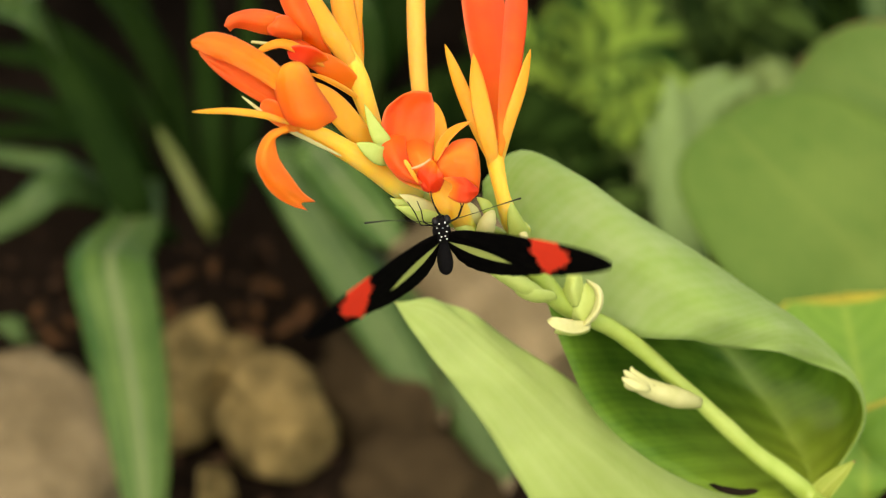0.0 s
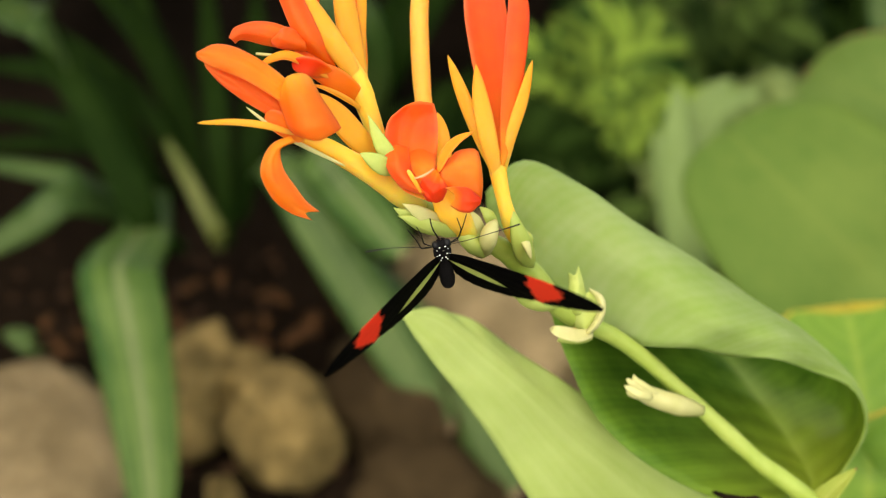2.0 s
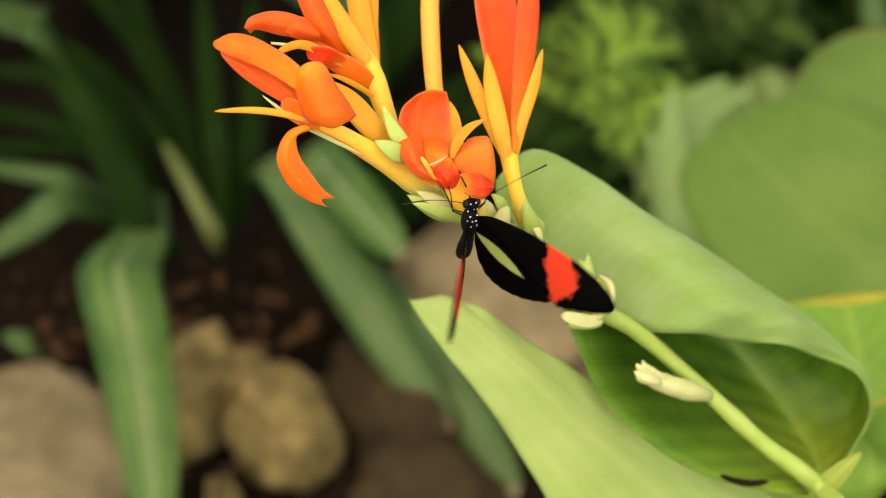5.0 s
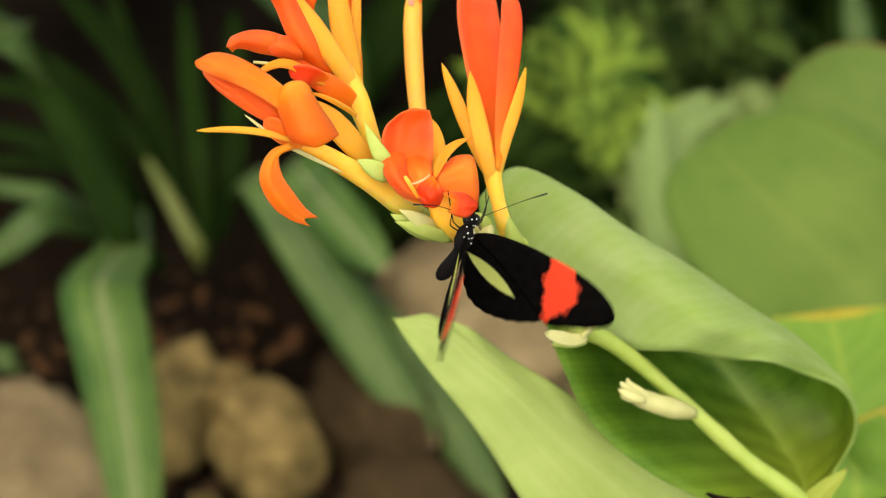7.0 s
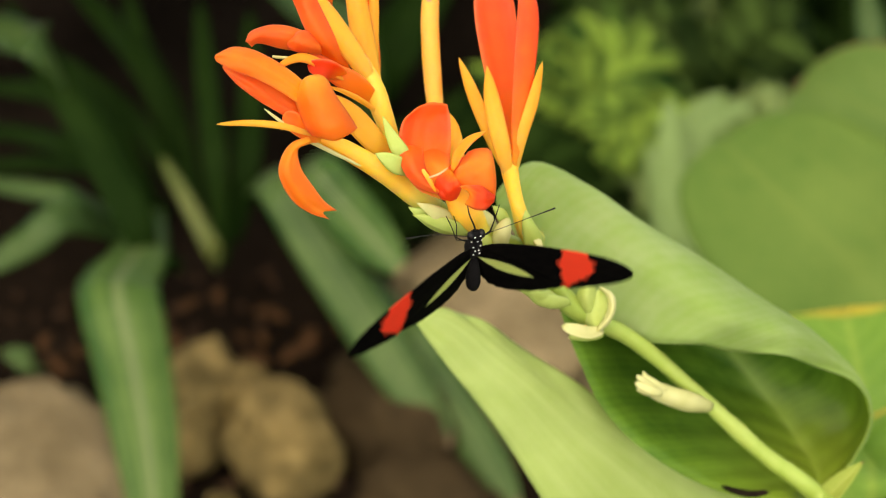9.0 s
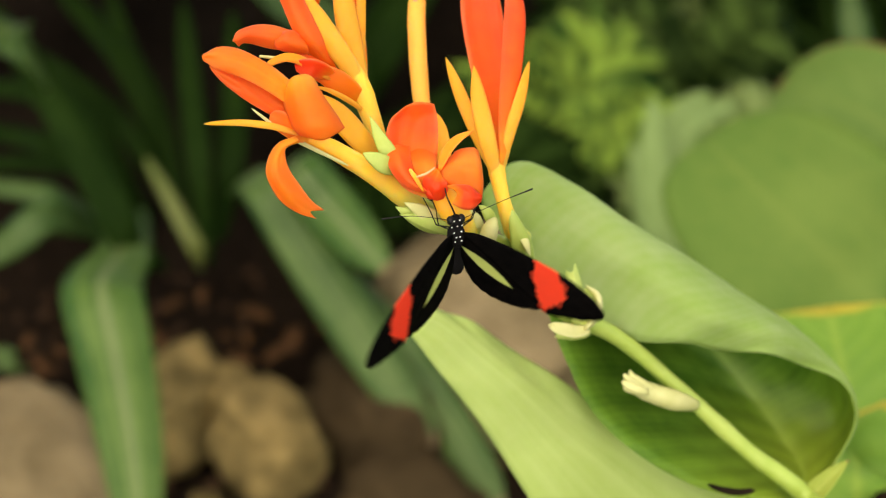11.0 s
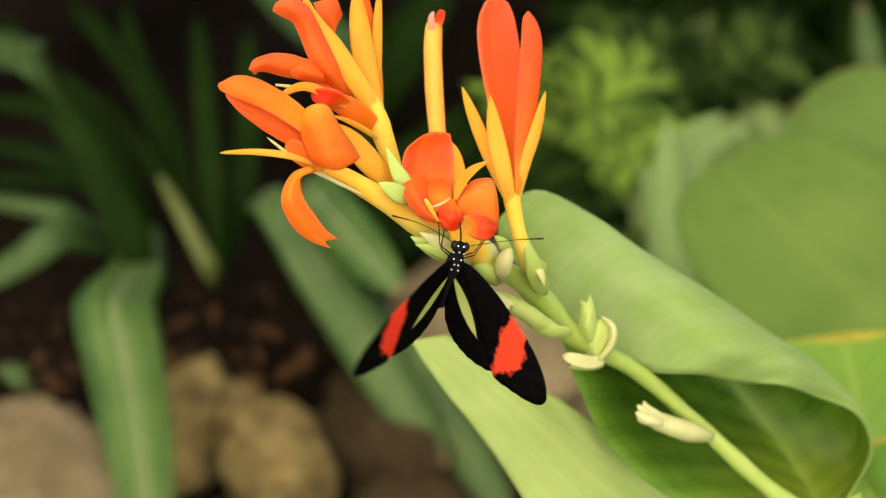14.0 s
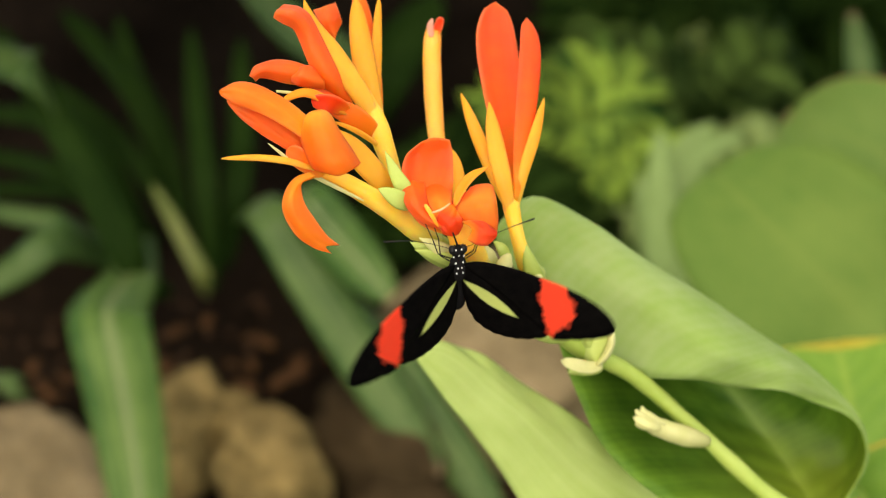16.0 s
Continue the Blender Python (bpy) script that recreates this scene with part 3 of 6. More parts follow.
def flower(tube_points, radii, label, material=GOLD):
    return piece("flower", tube(tube_points, radii, 22, 14, lumps=0.06), material, None, label)


def petal(parent, points, width, face, material, shape=(0.6, 0.45), cup=0.6, name="petal", label="", **more):
    return piece(name, blade(points, width, face, shape, cup, **more), [material, material], parent, label)


def lobe(parent, ribs, material, thick=0.0003, n=18, m=14, ripple=0.0, seed=0, name="petal", label=""):
    """A broad petal spanned between a few lengthwise ribs."""
    ribs = [through_points(r, n) for r in ribs]
    grid, uvs = [], []
    for k in range(n + 1):
        row = through_points([r[k] for r in ribs], m)
        for j, q in enumerate(row):
            q += facing(0, 0.2, 1) * (ripple * noise.noise(Vector((k / n * 4, j / m * 5, seed))) + 0.00004 * math.sin(j / m * 11 + seed))
        grid.append(row)
        uvs.append([(j / m, k / n) for j in range(m + 1)])
    return piece(name, sheet(grid, uvs, thick), [material, material], parent, label)


# upright flower with two long petals
f = flower([(0.0169, 0.3048, 0.4264), (0.0146, 0.3031, 0.4307), (0.0124, 0.3037, 0.438), (0.011, 0.307, 0.4438), (0.0105, 0.3104, 0.4465)], [0.0024, 0.0021, 0.0016, 0.0019, 0.0012], "upright orange canna flower on a yellow tube")
petal(f, [(0.0115, 0.3082, 0.4422), (0.0113, 0.3165, 0.4496), (0.0095, 0.328, 0.4594), (0.0081, 0.3373, 0.4679), (0.0083, 0.3425, 0.4747)], 0.0100, facing(0.25, 0, 1), RED, (0.9, 0.5), 0.5, seed=31)
petal(f, [(0.0119, 0.3061, 0.4444), (0.0134, 0.3123, 0.4538), (0.0151, 0.3219, 0.4645), (0.0158, 0.3295, 0.471), (0.0149, 0.3349, 0.4747)], 0.0055, facing(0.35, 0, 1), RED, (0.8, 0.55), -0.5, seed=32)
petal(f, [(0.0117, 0.3048, 0.4394), (0.0095, 0.3071, 0.4488), (0.0075, 0.3141, 0.4562), (0.0064, 0.3201, 0.4622)], 0.0042, facing(0, 0, 1), YELLOW, (0.9, 0.85), -0.55, "sepal", "pointed yellow sepal")
petal(f, [(0.0113, 0.3076, 0.4397), (0.0073, 0.3128, 0.448), (0.0035, 0.3196, 0.455), (0.0004, 0.3256, 0.4611)], 0.0032, facing(-0.2, 0, 1), YELLOW, (0.9, 0.8), -0.55, "sepal", "pointed yellow sepal")
petal(f, [(0.0115, 0.306, 0.4393), (0.0138, 0.3097, 0.4505), (0.0164, 0.3148, 0.4571), (0.0184, 0.3206, 0.4629)], 0.0029, facing(0.3, 0, 1), YELLOW, (0.9, 0.8), -0.55, "sepal", "pointed yellow sepal")

# tall bud with a withered red tip
f = flower([(-0.0011, 0.3109, 0.4343), (-0.0039, 0.3201, 0.4428), (-0.0053, 0.3285, 0.4519), (-0.0059, 0.337, 0.4611), (-0.0057, 0.342, 0.4659), (-0.0052, 0.343, 0.4672)], [0.0016, 0.0018, 0.0020, 0.0021, 0.0020, 0.0016], "tall yellow bud with a withered red tip", BUD)
petal(f, [(-0.0053, 0.3411, 0.4664), (-0.0044, 0.3427, 0.4684), (-0.0037, 0.3431, 0.4705)], 0.0022, facing(0, 0, 1), SCARLET, (0.3, 0.3), 0.8)
petal(f, [(-0.006, 0.3403, 0.4669), (-0.0062, 0.3418, 0.4689), (-0.0058, 0.3438, 0.4698)], 0.0016, facing(-0.3, 0, 1), PINK, (0.4, 0.6), 0.6, label="pale withered petal tip")

# flower that faces the camera
f = flower([(0.0061, 0.3003, 0.4304), (0.0033, 0.299, 0.4353), (0.0009, 0.298, 0.4405), (-0.0014, 0.2994, 0.4438)], [0.0020, 0.0028, 0.0034, 0.0022], "open red-orange canna flower with a curled lip")
lobe(f, [
    [(-0.0041, 0.2926, 0.4465), (-0.009, 0.294, 0.4483), (-0.0118, 0.297, 0.4515), (-0.0128, 0.3006, 0.4552), (-0.0119, 0.3034, 0.4587), (-0.0094, 0.305, 0.4608)],
    [(-0.0039, 0.2945, 0.4473), (-0.0076, 0.2969, 0.4488), (-0.0093, 0.3004, 0.4517), (-0.0098, 0.3034, 0.4548), (-0.0092, 0.3054, 0.4581), (-0.0072, 0.3058, 0.4618)],
    [(-0.0035, 0.2965, 0.4482), (-0.0049, 0.2999, 0.4494), (-0.0056, 0.303, 0.4523), (-0.0057, 0.3051, 0.4551), (-0.0054, 0.3067, 0.4581), (-0.0047, 0.3063, 0.4618)],
    [(-0.0021, 0.2983, 0.4489), (-0.0019, 0.301, 0.4508), (-0.0017, 0.3032, 0.4536), (-0.0017, 0.3051, 0.4563), (-0.0019, 0.3063, 0.4586), (-0.0024, 0.3065, 0.4611)]], RED, ripple=0.0010, seed=2, n=26)
lobe(f, [
    [(-0.0086, 0.3037, 0.452), (-0.0082, 0.2988, 0.4514), (-0.0066, 0.2963, 0.4506), (-0.0053, 0.294, 0.4492)],
    [(-0.0056, 0.3063, 0.4521), (-0.0056, 0.2994, 0.4522), (-0.0048, 0.2967, 0.452), (-0.0041, 0.2953, 0.4509)],
    [(-0.0022, 0.3041, 0.4517), (-0.0021, 0.2991, 0.4517), (-0.0022, 0.297, 0.4515), (-0.0018, 0.2961, 0.4504)]], CUSHION, seed=8)
lobe(f, [
    [(-0.0023, 0.2956, 0.452), (-0.0047, 0.2937, 0.4512), (-0.0053, 0.2924, 0.4495), (-0.0039, 0.2917, 0.447)],
    [(-0.0016, 0.2951, 0.452), (-0.0024, 0.2921, 0.4514), (-0.0025, 0.2909, 0.4499), (-0.0021, 0.2907, 0.4473)],
    [(-0.0009, 0.2946, 0.4507), (0, 0.293, 0.4503), (0.0002, 0.2921, 0.4491), (-0.0008, 0.2917, 0.447)]], SCARLET, ripple=0.0008, seed=9)
lobe(f, [
    [(0.0018, 0.2995, 0.4537), (-0.0001, 0.2962, 0.4528), (-0.0013, 0.2943, 0.4513), (-0.0005, 0.293, 0.4497)],
    [(0.0033, 0.2995, 0.4544), (0.0029, 0.2952, 0.4541), (0.0025, 0.2926, 0.453), (0.0025, 0.2909, 0.4508)],
    [(0.0055, 0.3, 0.4543), (0.006, 0.2956, 0.4539), (0.0059, 0.2927, 0.4525), (0.0058, 0.2906, 0.4499)],
    [(0.0068, 0.3004, 0.4533), (0.0074, 0.2962, 0.4521), (0.0076, 0.2932, 0.4499), (0.0073, 0.2911, 0.4478)]], LIP, ripple=0.0006, seed=5)
lobe(f, [
    [(-0.0001, 0.2918, 0.4503), (0.0022, 0.2903, 0.4517), (0.0047, 0.29, 0.4513), (0.0071, 0.2897, 0.4493)],
    [(0.0019, 0.2888, 0.4504), (0.0033, 0.2874, 0.4512), (0.0051, 0.2872, 0.451), (0.0072, 0.2885, 0.4494)],
    [(0.0009, 0.2881, 0.4483), (0.0027, 0.2864, 0.4483), (0.005, 0.2862, 0.4481), (0.0069, 0.2883, 0.4485)]], SCARLET, ripple=0.0007, seed=6)
lobe(f, [
    [(-0.0121, 0.3016, 0.4543), (-0.0125, 0.2969, 0.4537), (-0.0113, 0.2941, 0.4517), (-0.0086, 0.2926, 0.4496), (-0.0045, 0.292, 0.4481)],
    [(-0.01, 0.303, 0.4536), (-0.0099, 0.2958, 0.4544), (-0.0088, 0.2932, 0.4529), (-0.0069, 0.2922, 0.451), (-0.0041, 0.2916, 0.4491)],
    [(-0.0078, 0.303, 0.4528), (-0.0074, 0.2987, 0.452), (-0.0066, 0.2961, 0.4503), (-0.0054, 0.2941, 0.4491), (-0.0036, 0.2935, 0.4484)]], CORAL, ripple=0.0004, seed=17)
petal(f, [(-0.0009, 0.2956, 0.4471), (-0.0002, 0.2963, 0.4513), (0.0013, 0.2988, 0.4528)], 0.0048, facing(-0.4, 0, 1), RED, (0.3, 0.4), -0.4, seed=16)
petal(f, [(-0.0016, 0.2953, 0.4516), (0, 0.2969, 0.4552), (0.0023, 0.2985, 0.4573), (0.0056, 0.3011, 0.4578)], 0.0024, facing(-0.5, 0.2, 1), AMBER, (0.6, 0.8), 0.5, seed=7)
petal(f, [(-0.0078, 0.294, 0.4532), (-0.0064, 0.2918, 0.452), (-0.005, 0.291, 0.4494)], 0.0010, facing(0, 0, 1), YELLOW, (0.4, 0.7), -0.5, seed=10)
petal(f, [(0, 0.3012, 0.4413), (-0.0004, 0.3071, 0.4473), (-0.001, 0.3113, 0.4509), (-0.0018, 0.3146, 0.4536)], 0.0036, facing(0, 0, 1), YELLOW, (0.6, 0.7), -0.55, "sepal", "pointed yellow sepal")
piece("stamen", tube([(-0.0065, 0.2921, 0.4523), (-0.0043, 0.2917, 0.4535), (-0.0025, 0.2933, 0.4539)], [0.0002, 0.00027, 0.00015], 8, 8), STAMEN, f, "pale stamen")

# low flower that reaches out sideways
f = flower([(-0.0058, 0.302, 0.4375), (-0.0111, 0.3005, 0.4436), (-0.0167, 0.2981, 0.4503), (-0.0239, 0.2967, 0.4566), (-0.0304, 0.295, 0.4609)], [0.0024, 0.0025, 0.0022, 0.0020, 0.0012], "spreading orange canna flower on a yellow tube")
lobe(f, [
    [(-0.0287, 0.2983, 0.4684), (-0.0327, 0.2983, 0.4734), (-0.037, 0.2986, 0.4769), (-0.0413, 0.2991, 0.4792), (-0.0456, 0.2987, 0.4803), (-0.0489, 0.2977, 0.4791)],
    [(-0.0284, 0.2962, 0.4674), (-0.0335, 0.2959, 0.4725), (-0.0385, 0.2963, 0.4762), (-0.0428, 0.2968, 0.4782), (-0.0464, 0.2969, 0.479), (-0.0491, 0.2974, 0.4786)],
    [(-0.0287, 0.2947, 0.4654), (-0.0339, 0.2943, 0.4705), (-0.0388, 0.2948, 0.4738), (-0.0431, 0.2956, 0.4757), (-0.0464, 0.296, 0.4768), (-0.0488, 0.2972, 0.4778)]], ORANGE, ripple=0.0005, seed=11)
lobe(f, [
    [(-0.029, 0.2969, 0.465), (-0.0343, 0.298, 0.4697), (-0.0392, 0.2985, 0.4728), (-0.0431, 0.2986, 0.4745), (-0.0457, 0.2987, 0.4755), (-0.0477, 0.2986, 0.476)],
    [(-0.0295, 0.2957, 0.4634), (-0.0347, 0.2959, 0.4676), (-0.039, 0.2962, 0.4707), (-0.0424, 0.2967, 0.4729), (-0.0452, 0.2974, 0.4745), (-0.0479, 0.2985, 0.4758)],
    [(-0.03, 0.2955, 0.4616), (-0.035, 0.2953, 0.4653), (-0.0384, 0.2954, 0.4676), (-0.0417, 0.2961, 0.4698), (-0.0449, 0.297, 0.4723), (-0.0476, 0.2984, 0.475)]], CORAL, ripple=0.0005, seed=12)
lobe(f, [
    [(-0.0325, 0.2981, 0.4713), (-0.0333, 0.2956, 0.4696), (-0.0323, 0.2931, 0.4671), (-0.0312, 0.2916, 0.465), (-0.0302, 0.2913, 0.4637)],
    [(-0.0314, 0.2968, 0.4739), (-0.0311, 0.2926, 0.4723), (-0.03, 0.2898, 0.4697), (-0.0289, 0.2882, 0.4673), (-0.0278, 0.2883, 0.4648)],
    [(-0.0297, 0.2967, 0.4747), (-0.0287, 0.2915, 0.4735), (-0.0272, 0.2888, 0.4706), (-0.0259, 0.2875, 0.468), (-0.025, 0.2876, 0.4648)],
    [(-0.0279, 0.2975, 0.4741), (-0.0262, 0.2928, 0.4727), (-0.0246, 0.2903, 0.4702), (-0.0234, 0.2893, 0.4679), (-0.0224, 0.2891, 0.4652)],
    [(-0.0267, 0.2986, 0.4722), (-0.025, 0.2959, 0.4702), (-0.0231, 0.2938, 0.4682), (-0.0218, 0.2926, 0.4666), (-0.0208, 0.292, 0.4649)]], ORANGE, ripple=0.0004, seed=13, n=24)
lobe(f, [
    [(-0.0308, 0.2916, 0.4632), (-0.0343, 0.29, 0.4627), (-0.0364, 0.2877, 0.4604), (-0.0367, 0.2854, 0.4575), (-0.0343, 0.2837, 0.453), (-0.0307, 0.2833, 0.4499), (-0.027, 0.2837, 0.4481)],
    [(-0.0303, 0.2904, 0.4632), (-0.0333, 0.2884, 0.4629), (-0.0348, 0.2863, 0.4606), (-0.0345, 0.2844, 0.4581), (-0.0323, 0.2833, 0.4541), (-0.03, 0.2835, 0.4511), (-0.0281, 0.2841, 0.4496)],
    [(-0.0299, 0.2909, 0.4622), (-0.0324, 0.2893, 0.4621), (-0.0329, 0.2881, 0.4613), (-0.0321, 0.2862, 0.4588), (-0.03, 0.2851, 0.4555), (-0.0278, 0.2847, 0.452), (-0.0254, 0.2848, 0.4495)]], ORANGE, ripple=0.0005, seed=14, n=26)
petal(f, [(-0.0296, 0.2934, 0.4622), (-0.0353, 0.2904, 0.4665), (-0.0417, 0.2892, 0.4682), (-0.0486, 0.2874, 0.4691)], 0.0016, facing(0, 0.3, 1), YELLOW, (0.5, 0.6), -0.6, "sepal", "narrow yellow sepal")
petal(f, [(-0.0205, 0.2937, 0.4544), (-0.027, 0.2932, 0.4587), (-0.0329, 0.2927, 0.463), (-0.0397, 0.2944, 0.4683)], 0.0009, facing(0, -0.2, 1), CREAM, (0.5, 0.5), -0.6, "sepal", "narrow pale sepal")
petal(f, [(-0.0285, 0.2928, 0.4613), (-0.0328, 0.2932, 0.4651), (-0.0359, 0.2945, 0.4669)], 0.0044, facing(0, -0.3, 1), ORANGE, (0.5, 0.5), 0.5, seed=15)
petal(f, [(-0.0111, 0.3045, 0.4455), (-0.0167, 0.3021, 0.4539), (-0.022, 0.3025, 0.4608), (-0.0267, 0.3045, 0.4651)], 0.0058, facing(0.2, 0.2, 1), YELLOW, (0.8, 0.7), -0.55, "sepal", "pointed yellow sepal")

# upper flower, partly open
f = flower([(-0.0133, 0.3087, 0.4476), (-0.0153, 0.3103, 0.453), (-0.0178, 0.3125, 0.4607), (-0.0206, 0.3156, 0.4663), (-0.0227, 0.3189, 0.4704)], [0.0016, 0.0020, 0.0024, 0.0018, 0.0006], "half-open red canna flower on a yellow tube")
lobe(f, [
    [(-0.0269, 0.315, 0.4667), (-0.0301, 0.3126, 0.4718), (-0.0322, 0.3138, 0.476), (-0.034, 0.3161, 0.4799), (-0.0352, 0.3166, 0.4823), (-0.0371, 0.3164, 0.4836), (-0.0392, 0.3176, 0.4844)],
    [(-0.025, 0.3136, 0.4664), (-0.0275, 0.3117, 0.4731), (-0.0298, 0.3132, 0.4777), (-0.0316, 0.3154, 0.4816), (-0.0331, 0.3158, 0.4846), (-0.0353, 0.3155, 0.4867), (-0.0386, 0.3171, 0.4863)],
    [(-0.0226, 0.3145, 0.4644), (-0.0252, 0.3139, 0.4721), (-0.0276, 0.3157, 0.477), (-0.0297, 0.3179, 0.4808), (-0.0315, 0.3191, 0.4841), (-0.0338, 0.3194, 0.4861), (-0.037, 0.3197, 0.4865)]], CORAL, ripple=0.0004, seed=21, n=26)
lobe(f, [
    [(-0.0318, 0.3137, 0.475), (-0.036, 0.3132, 0.4768), (-0.0401, 0.3128, 0.477), (-0.0431, 0.3122, 0.4761), (-0.0444, 0.3114, 0.4741)],
    [(-0.0325, 0.3114, 0.4744), (-0.0364, 0.3103, 0.4762), (-0.0401, 0.3101, 0.4767), (-0.0423, 0.3101, 0.4758), (-0.0437, 0.3107, 0.474)],
    [(-0.034, 0.3113, 0.4717), (-0.0374, 0.3104, 0.4729), (-0.0402, 0.3105, 0.4738), (-0.042, 0.3106, 0.474), (-0.0431, 0.3107, 0.4731)]], CORAL, ripple=0.0004, seed=22)
lobe(f, [
    [(-0.0252, 0.3138, 0.4668), (-0.0284, 0.3124, 0.4699), (-0.0319, 0.3125, 0.4716)],
    [(-0.0233, 0.3135, 0.4647), (-0.027, 0.3117, 0.4681), (-0.0308, 0.3118, 0.4699)],
    [(-0.0212, 0.3142, 0.4615), (-0.0252, 0.3126, 0.4651), (-0.0292, 0.3122, 0.467)]], CORAL, ripple=0.0003, seed=29)
lobe(f, [
    [(-0.0287, 0.3117, 0.4706), (-0.0321, 0.3098, 0.4721), (-0.0345, 0.3096, 0.4727), (-0.0358, 0.3108, 0.4734)],
    [(-0.0286, 0.3111, 0.4724), (-0.0316, 0.3093, 0.4748), (-0.0337, 0.3091, 0.4755), (-0.0355, 0.3103, 0.4744)],
    [(-0.029, 0.3133, 0.4728), (-0.0313, 0.3124, 0.4757), (-0.0332, 0.312, 0.4761), (-0.0349, 0.3117, 0.4747)]], CORAL, ripple=0.0004, seed=26)
petal(f, [(-0.0235, 0.3082, 0.4664), (-0.0278, 0.3066, 0.4709), (-0.0322, 0.306, 0.4734), (-0.036, 0.3053, 0.4725), (-0.0379, 0.3049, 0.4704)], 0.0026, facing(-0.1, 0.6, 1), AMBER, (0.35, 0.7), -0.4, seed=23)
petal(f, [(-0.0237, 0.3086, 0.467), (-0.0271, 0.3053, 0.4709), (-0.0313, 0.3057, 0.4714)], 0.0042, facing(0, -0.4, 1), SCARLET, (0.4, 0.4), 0.4, seed=27)
petal(f, [(-0.017, 0.3124, 0.4573), (-0.0207, 0.3086, 0.4638), (-0.0246, 0.3077, 0.4675), (-0.0283, 0.3073, 0.4686)], 0.0050, facing(-0.2, 0, 1), ORANGE, (0.5, 0.6), -0.35, seed=24)
petal(f, [(-0.0161, 0.3118, 0.4548), (-0.0202, 0.3078, 0.4612), (-0.0244, 0.3067, 0.4646), (-0.0281, 0.3074, 0.4655)], 0.0012, facing(-0.1, -0.2, 1), YELLOW, (0.5, 0.8), -0.4, "sepal", "narrow yellow sepal")
petal(f, [(-0.0152, 0.3105, 0.45), (-0.0197, 0.3124, 0.4654), (-0.0261, 0.3152, 0.4755), (-0.031, 0.3195, 0.4809), (-0.0331, 0.3241, 0.4852)], 0.0054, facing(0, 0, 1), YELLOW, (1.0, 1.0), -0.8, "sepal", "long yellow sepal", n=24)
petal(f, [(-0.0156, 0.3138, 0.4492), (-0.0184, 0.3164, 0.4624), (-0.0209, 0.3244, 0.4726), (-0.0225, 0.3334, 0.4809)], 0.0058, facing(0.2, 0, 1), YELLOW, (0.9, 0.6), -0.9, "sepal", "long yellow sepal")
petal(f, [(-0.0163, 0.3149, 0.4507), (-0.0179, 0.3205, 0.4612), (-0.0179, 0.3295, 0.471), (-0.0175, 0.337, 0.479)], 0.0026, facing(0.4, 0, 1), YELLOW, (0.9, 0.6), -0.8, "sepal", "long yellow sepal")
petal(f, [(-0.0173, 0.3216, 0.4577), (-0.0192, 0.3275, 0.4653), (-0.0207, 0.3336, 0.4714), (-0.0222, 0.3395, 0.479)], 0.0052, facing(0.2, 0, 1), ORANGE, (0.6, 0.4), -0.5, seed=25)
lobe(f, [
    [(-0.0274, 0.3322, 0.4699), (-0.0303, 0.3334, 0.4732), (-0.032, 0.3353, 0.4767)],
    [(-0.0269, 0.3321, 0.4723), (-0.0284, 0.3329, 0.4752), (-0.0295, 0.3349, 0.4778)],
    [(-0.0257, 0.335, 0.4738), (-0.0263, 0.3354, 0.4761), (-0.0271, 0.3363, 0.4781)]], CORAL, ripple=0.0004, seed=28)
piece("stamen", tube([(-0.0302, 0.3086, 0.4702), (-0.0346, 0.3075, 0.4721), (-0.0386, 0.3078, 0.4725)], [0.0003, 0.0004, 0.0003], 8, 8), CREAM, f, "pale stamen")


# bracts and seed buds along the stem
def bract(points, width, face, label="pale green pointed bract", material=PALE, cup=1.0, shape=(0.4, 0.7), **more):
    return piece("bract", blade(points, width, face, shape, cup, 0.0004, 12, 8, **more), material, None, label)


def bud(points, radii, label, material=CREAM, lumps=0.12, seed=0):
    return piece("bud", tube(points, radii, 16, 14, lumps=lumps, seed=seed), material, None, label)


bract([(0.0007, 0.2983, 0.4343), (-0.004, 0.2958, 0.4377), (-0.0081, 0.2955, 0.4405), (-0.011, 0.2965, 0.4418)], 0.0044, facing(-0.2, -0.2, 1), cup=-0.5, shape=(0.4, 1.0), notch=0.2, seed=3)
bract([(-0.0005, 0.2968, 0.4373), (-0.004, 0.2944, 0.4408), (-0.0065, 0.2946, 0.4426), (-0.0091, 0.2954, 0.4436)], 0.0036, facing(-0.2, 0, 1), cup=-0.5, shape=(0.4, 1.0), material=CREAM)
bract([(0.0021, 0.2966, 0.4342), (-0.0025, 0.2941, 0.4382), (-0.0066, 0.2938, 0.4403), (-0.0101, 0.2945, 0.4412)], 0.0036, facing(-0.2, -0.4, 1), cup=-0.5, shape=(0.4, 1.0), notch=0.2, seed=5)
bract([(-0.0101, 0.2978, 0.4505), (-0.0129, 0.2955, 0.4533), (-0.0152, 0.2955, 0.4549), (-0.0175, 0.2962, 0.4558)], 0.0040, facing(0, 0, 1), material=PALE, cup=-0.4, shape=(0.35, 0.8))
bract([(-0.0105, 0.2987, 0.4517), (-0.0125, 0.2987, 0.455), (-0.0142, 0.3014, 0.4569), (-0.0161, 0.3056, 0.459)], 0.0036, facing(0.2, 0, 1), material=PALE, cup=-0.4, shape=(0.4, 0.9))
bract([(0.0191, 0.3019, 0.4216), (0.0172, 0.3, 0.4274), (0.0157, 0.3002, 0.4319), (0.0139, 0.3027, 0.4369)], 0.0054, facing(0.2, 0, 1), material=STEM, cup=-0.8, shape=(0.45, 0.8))
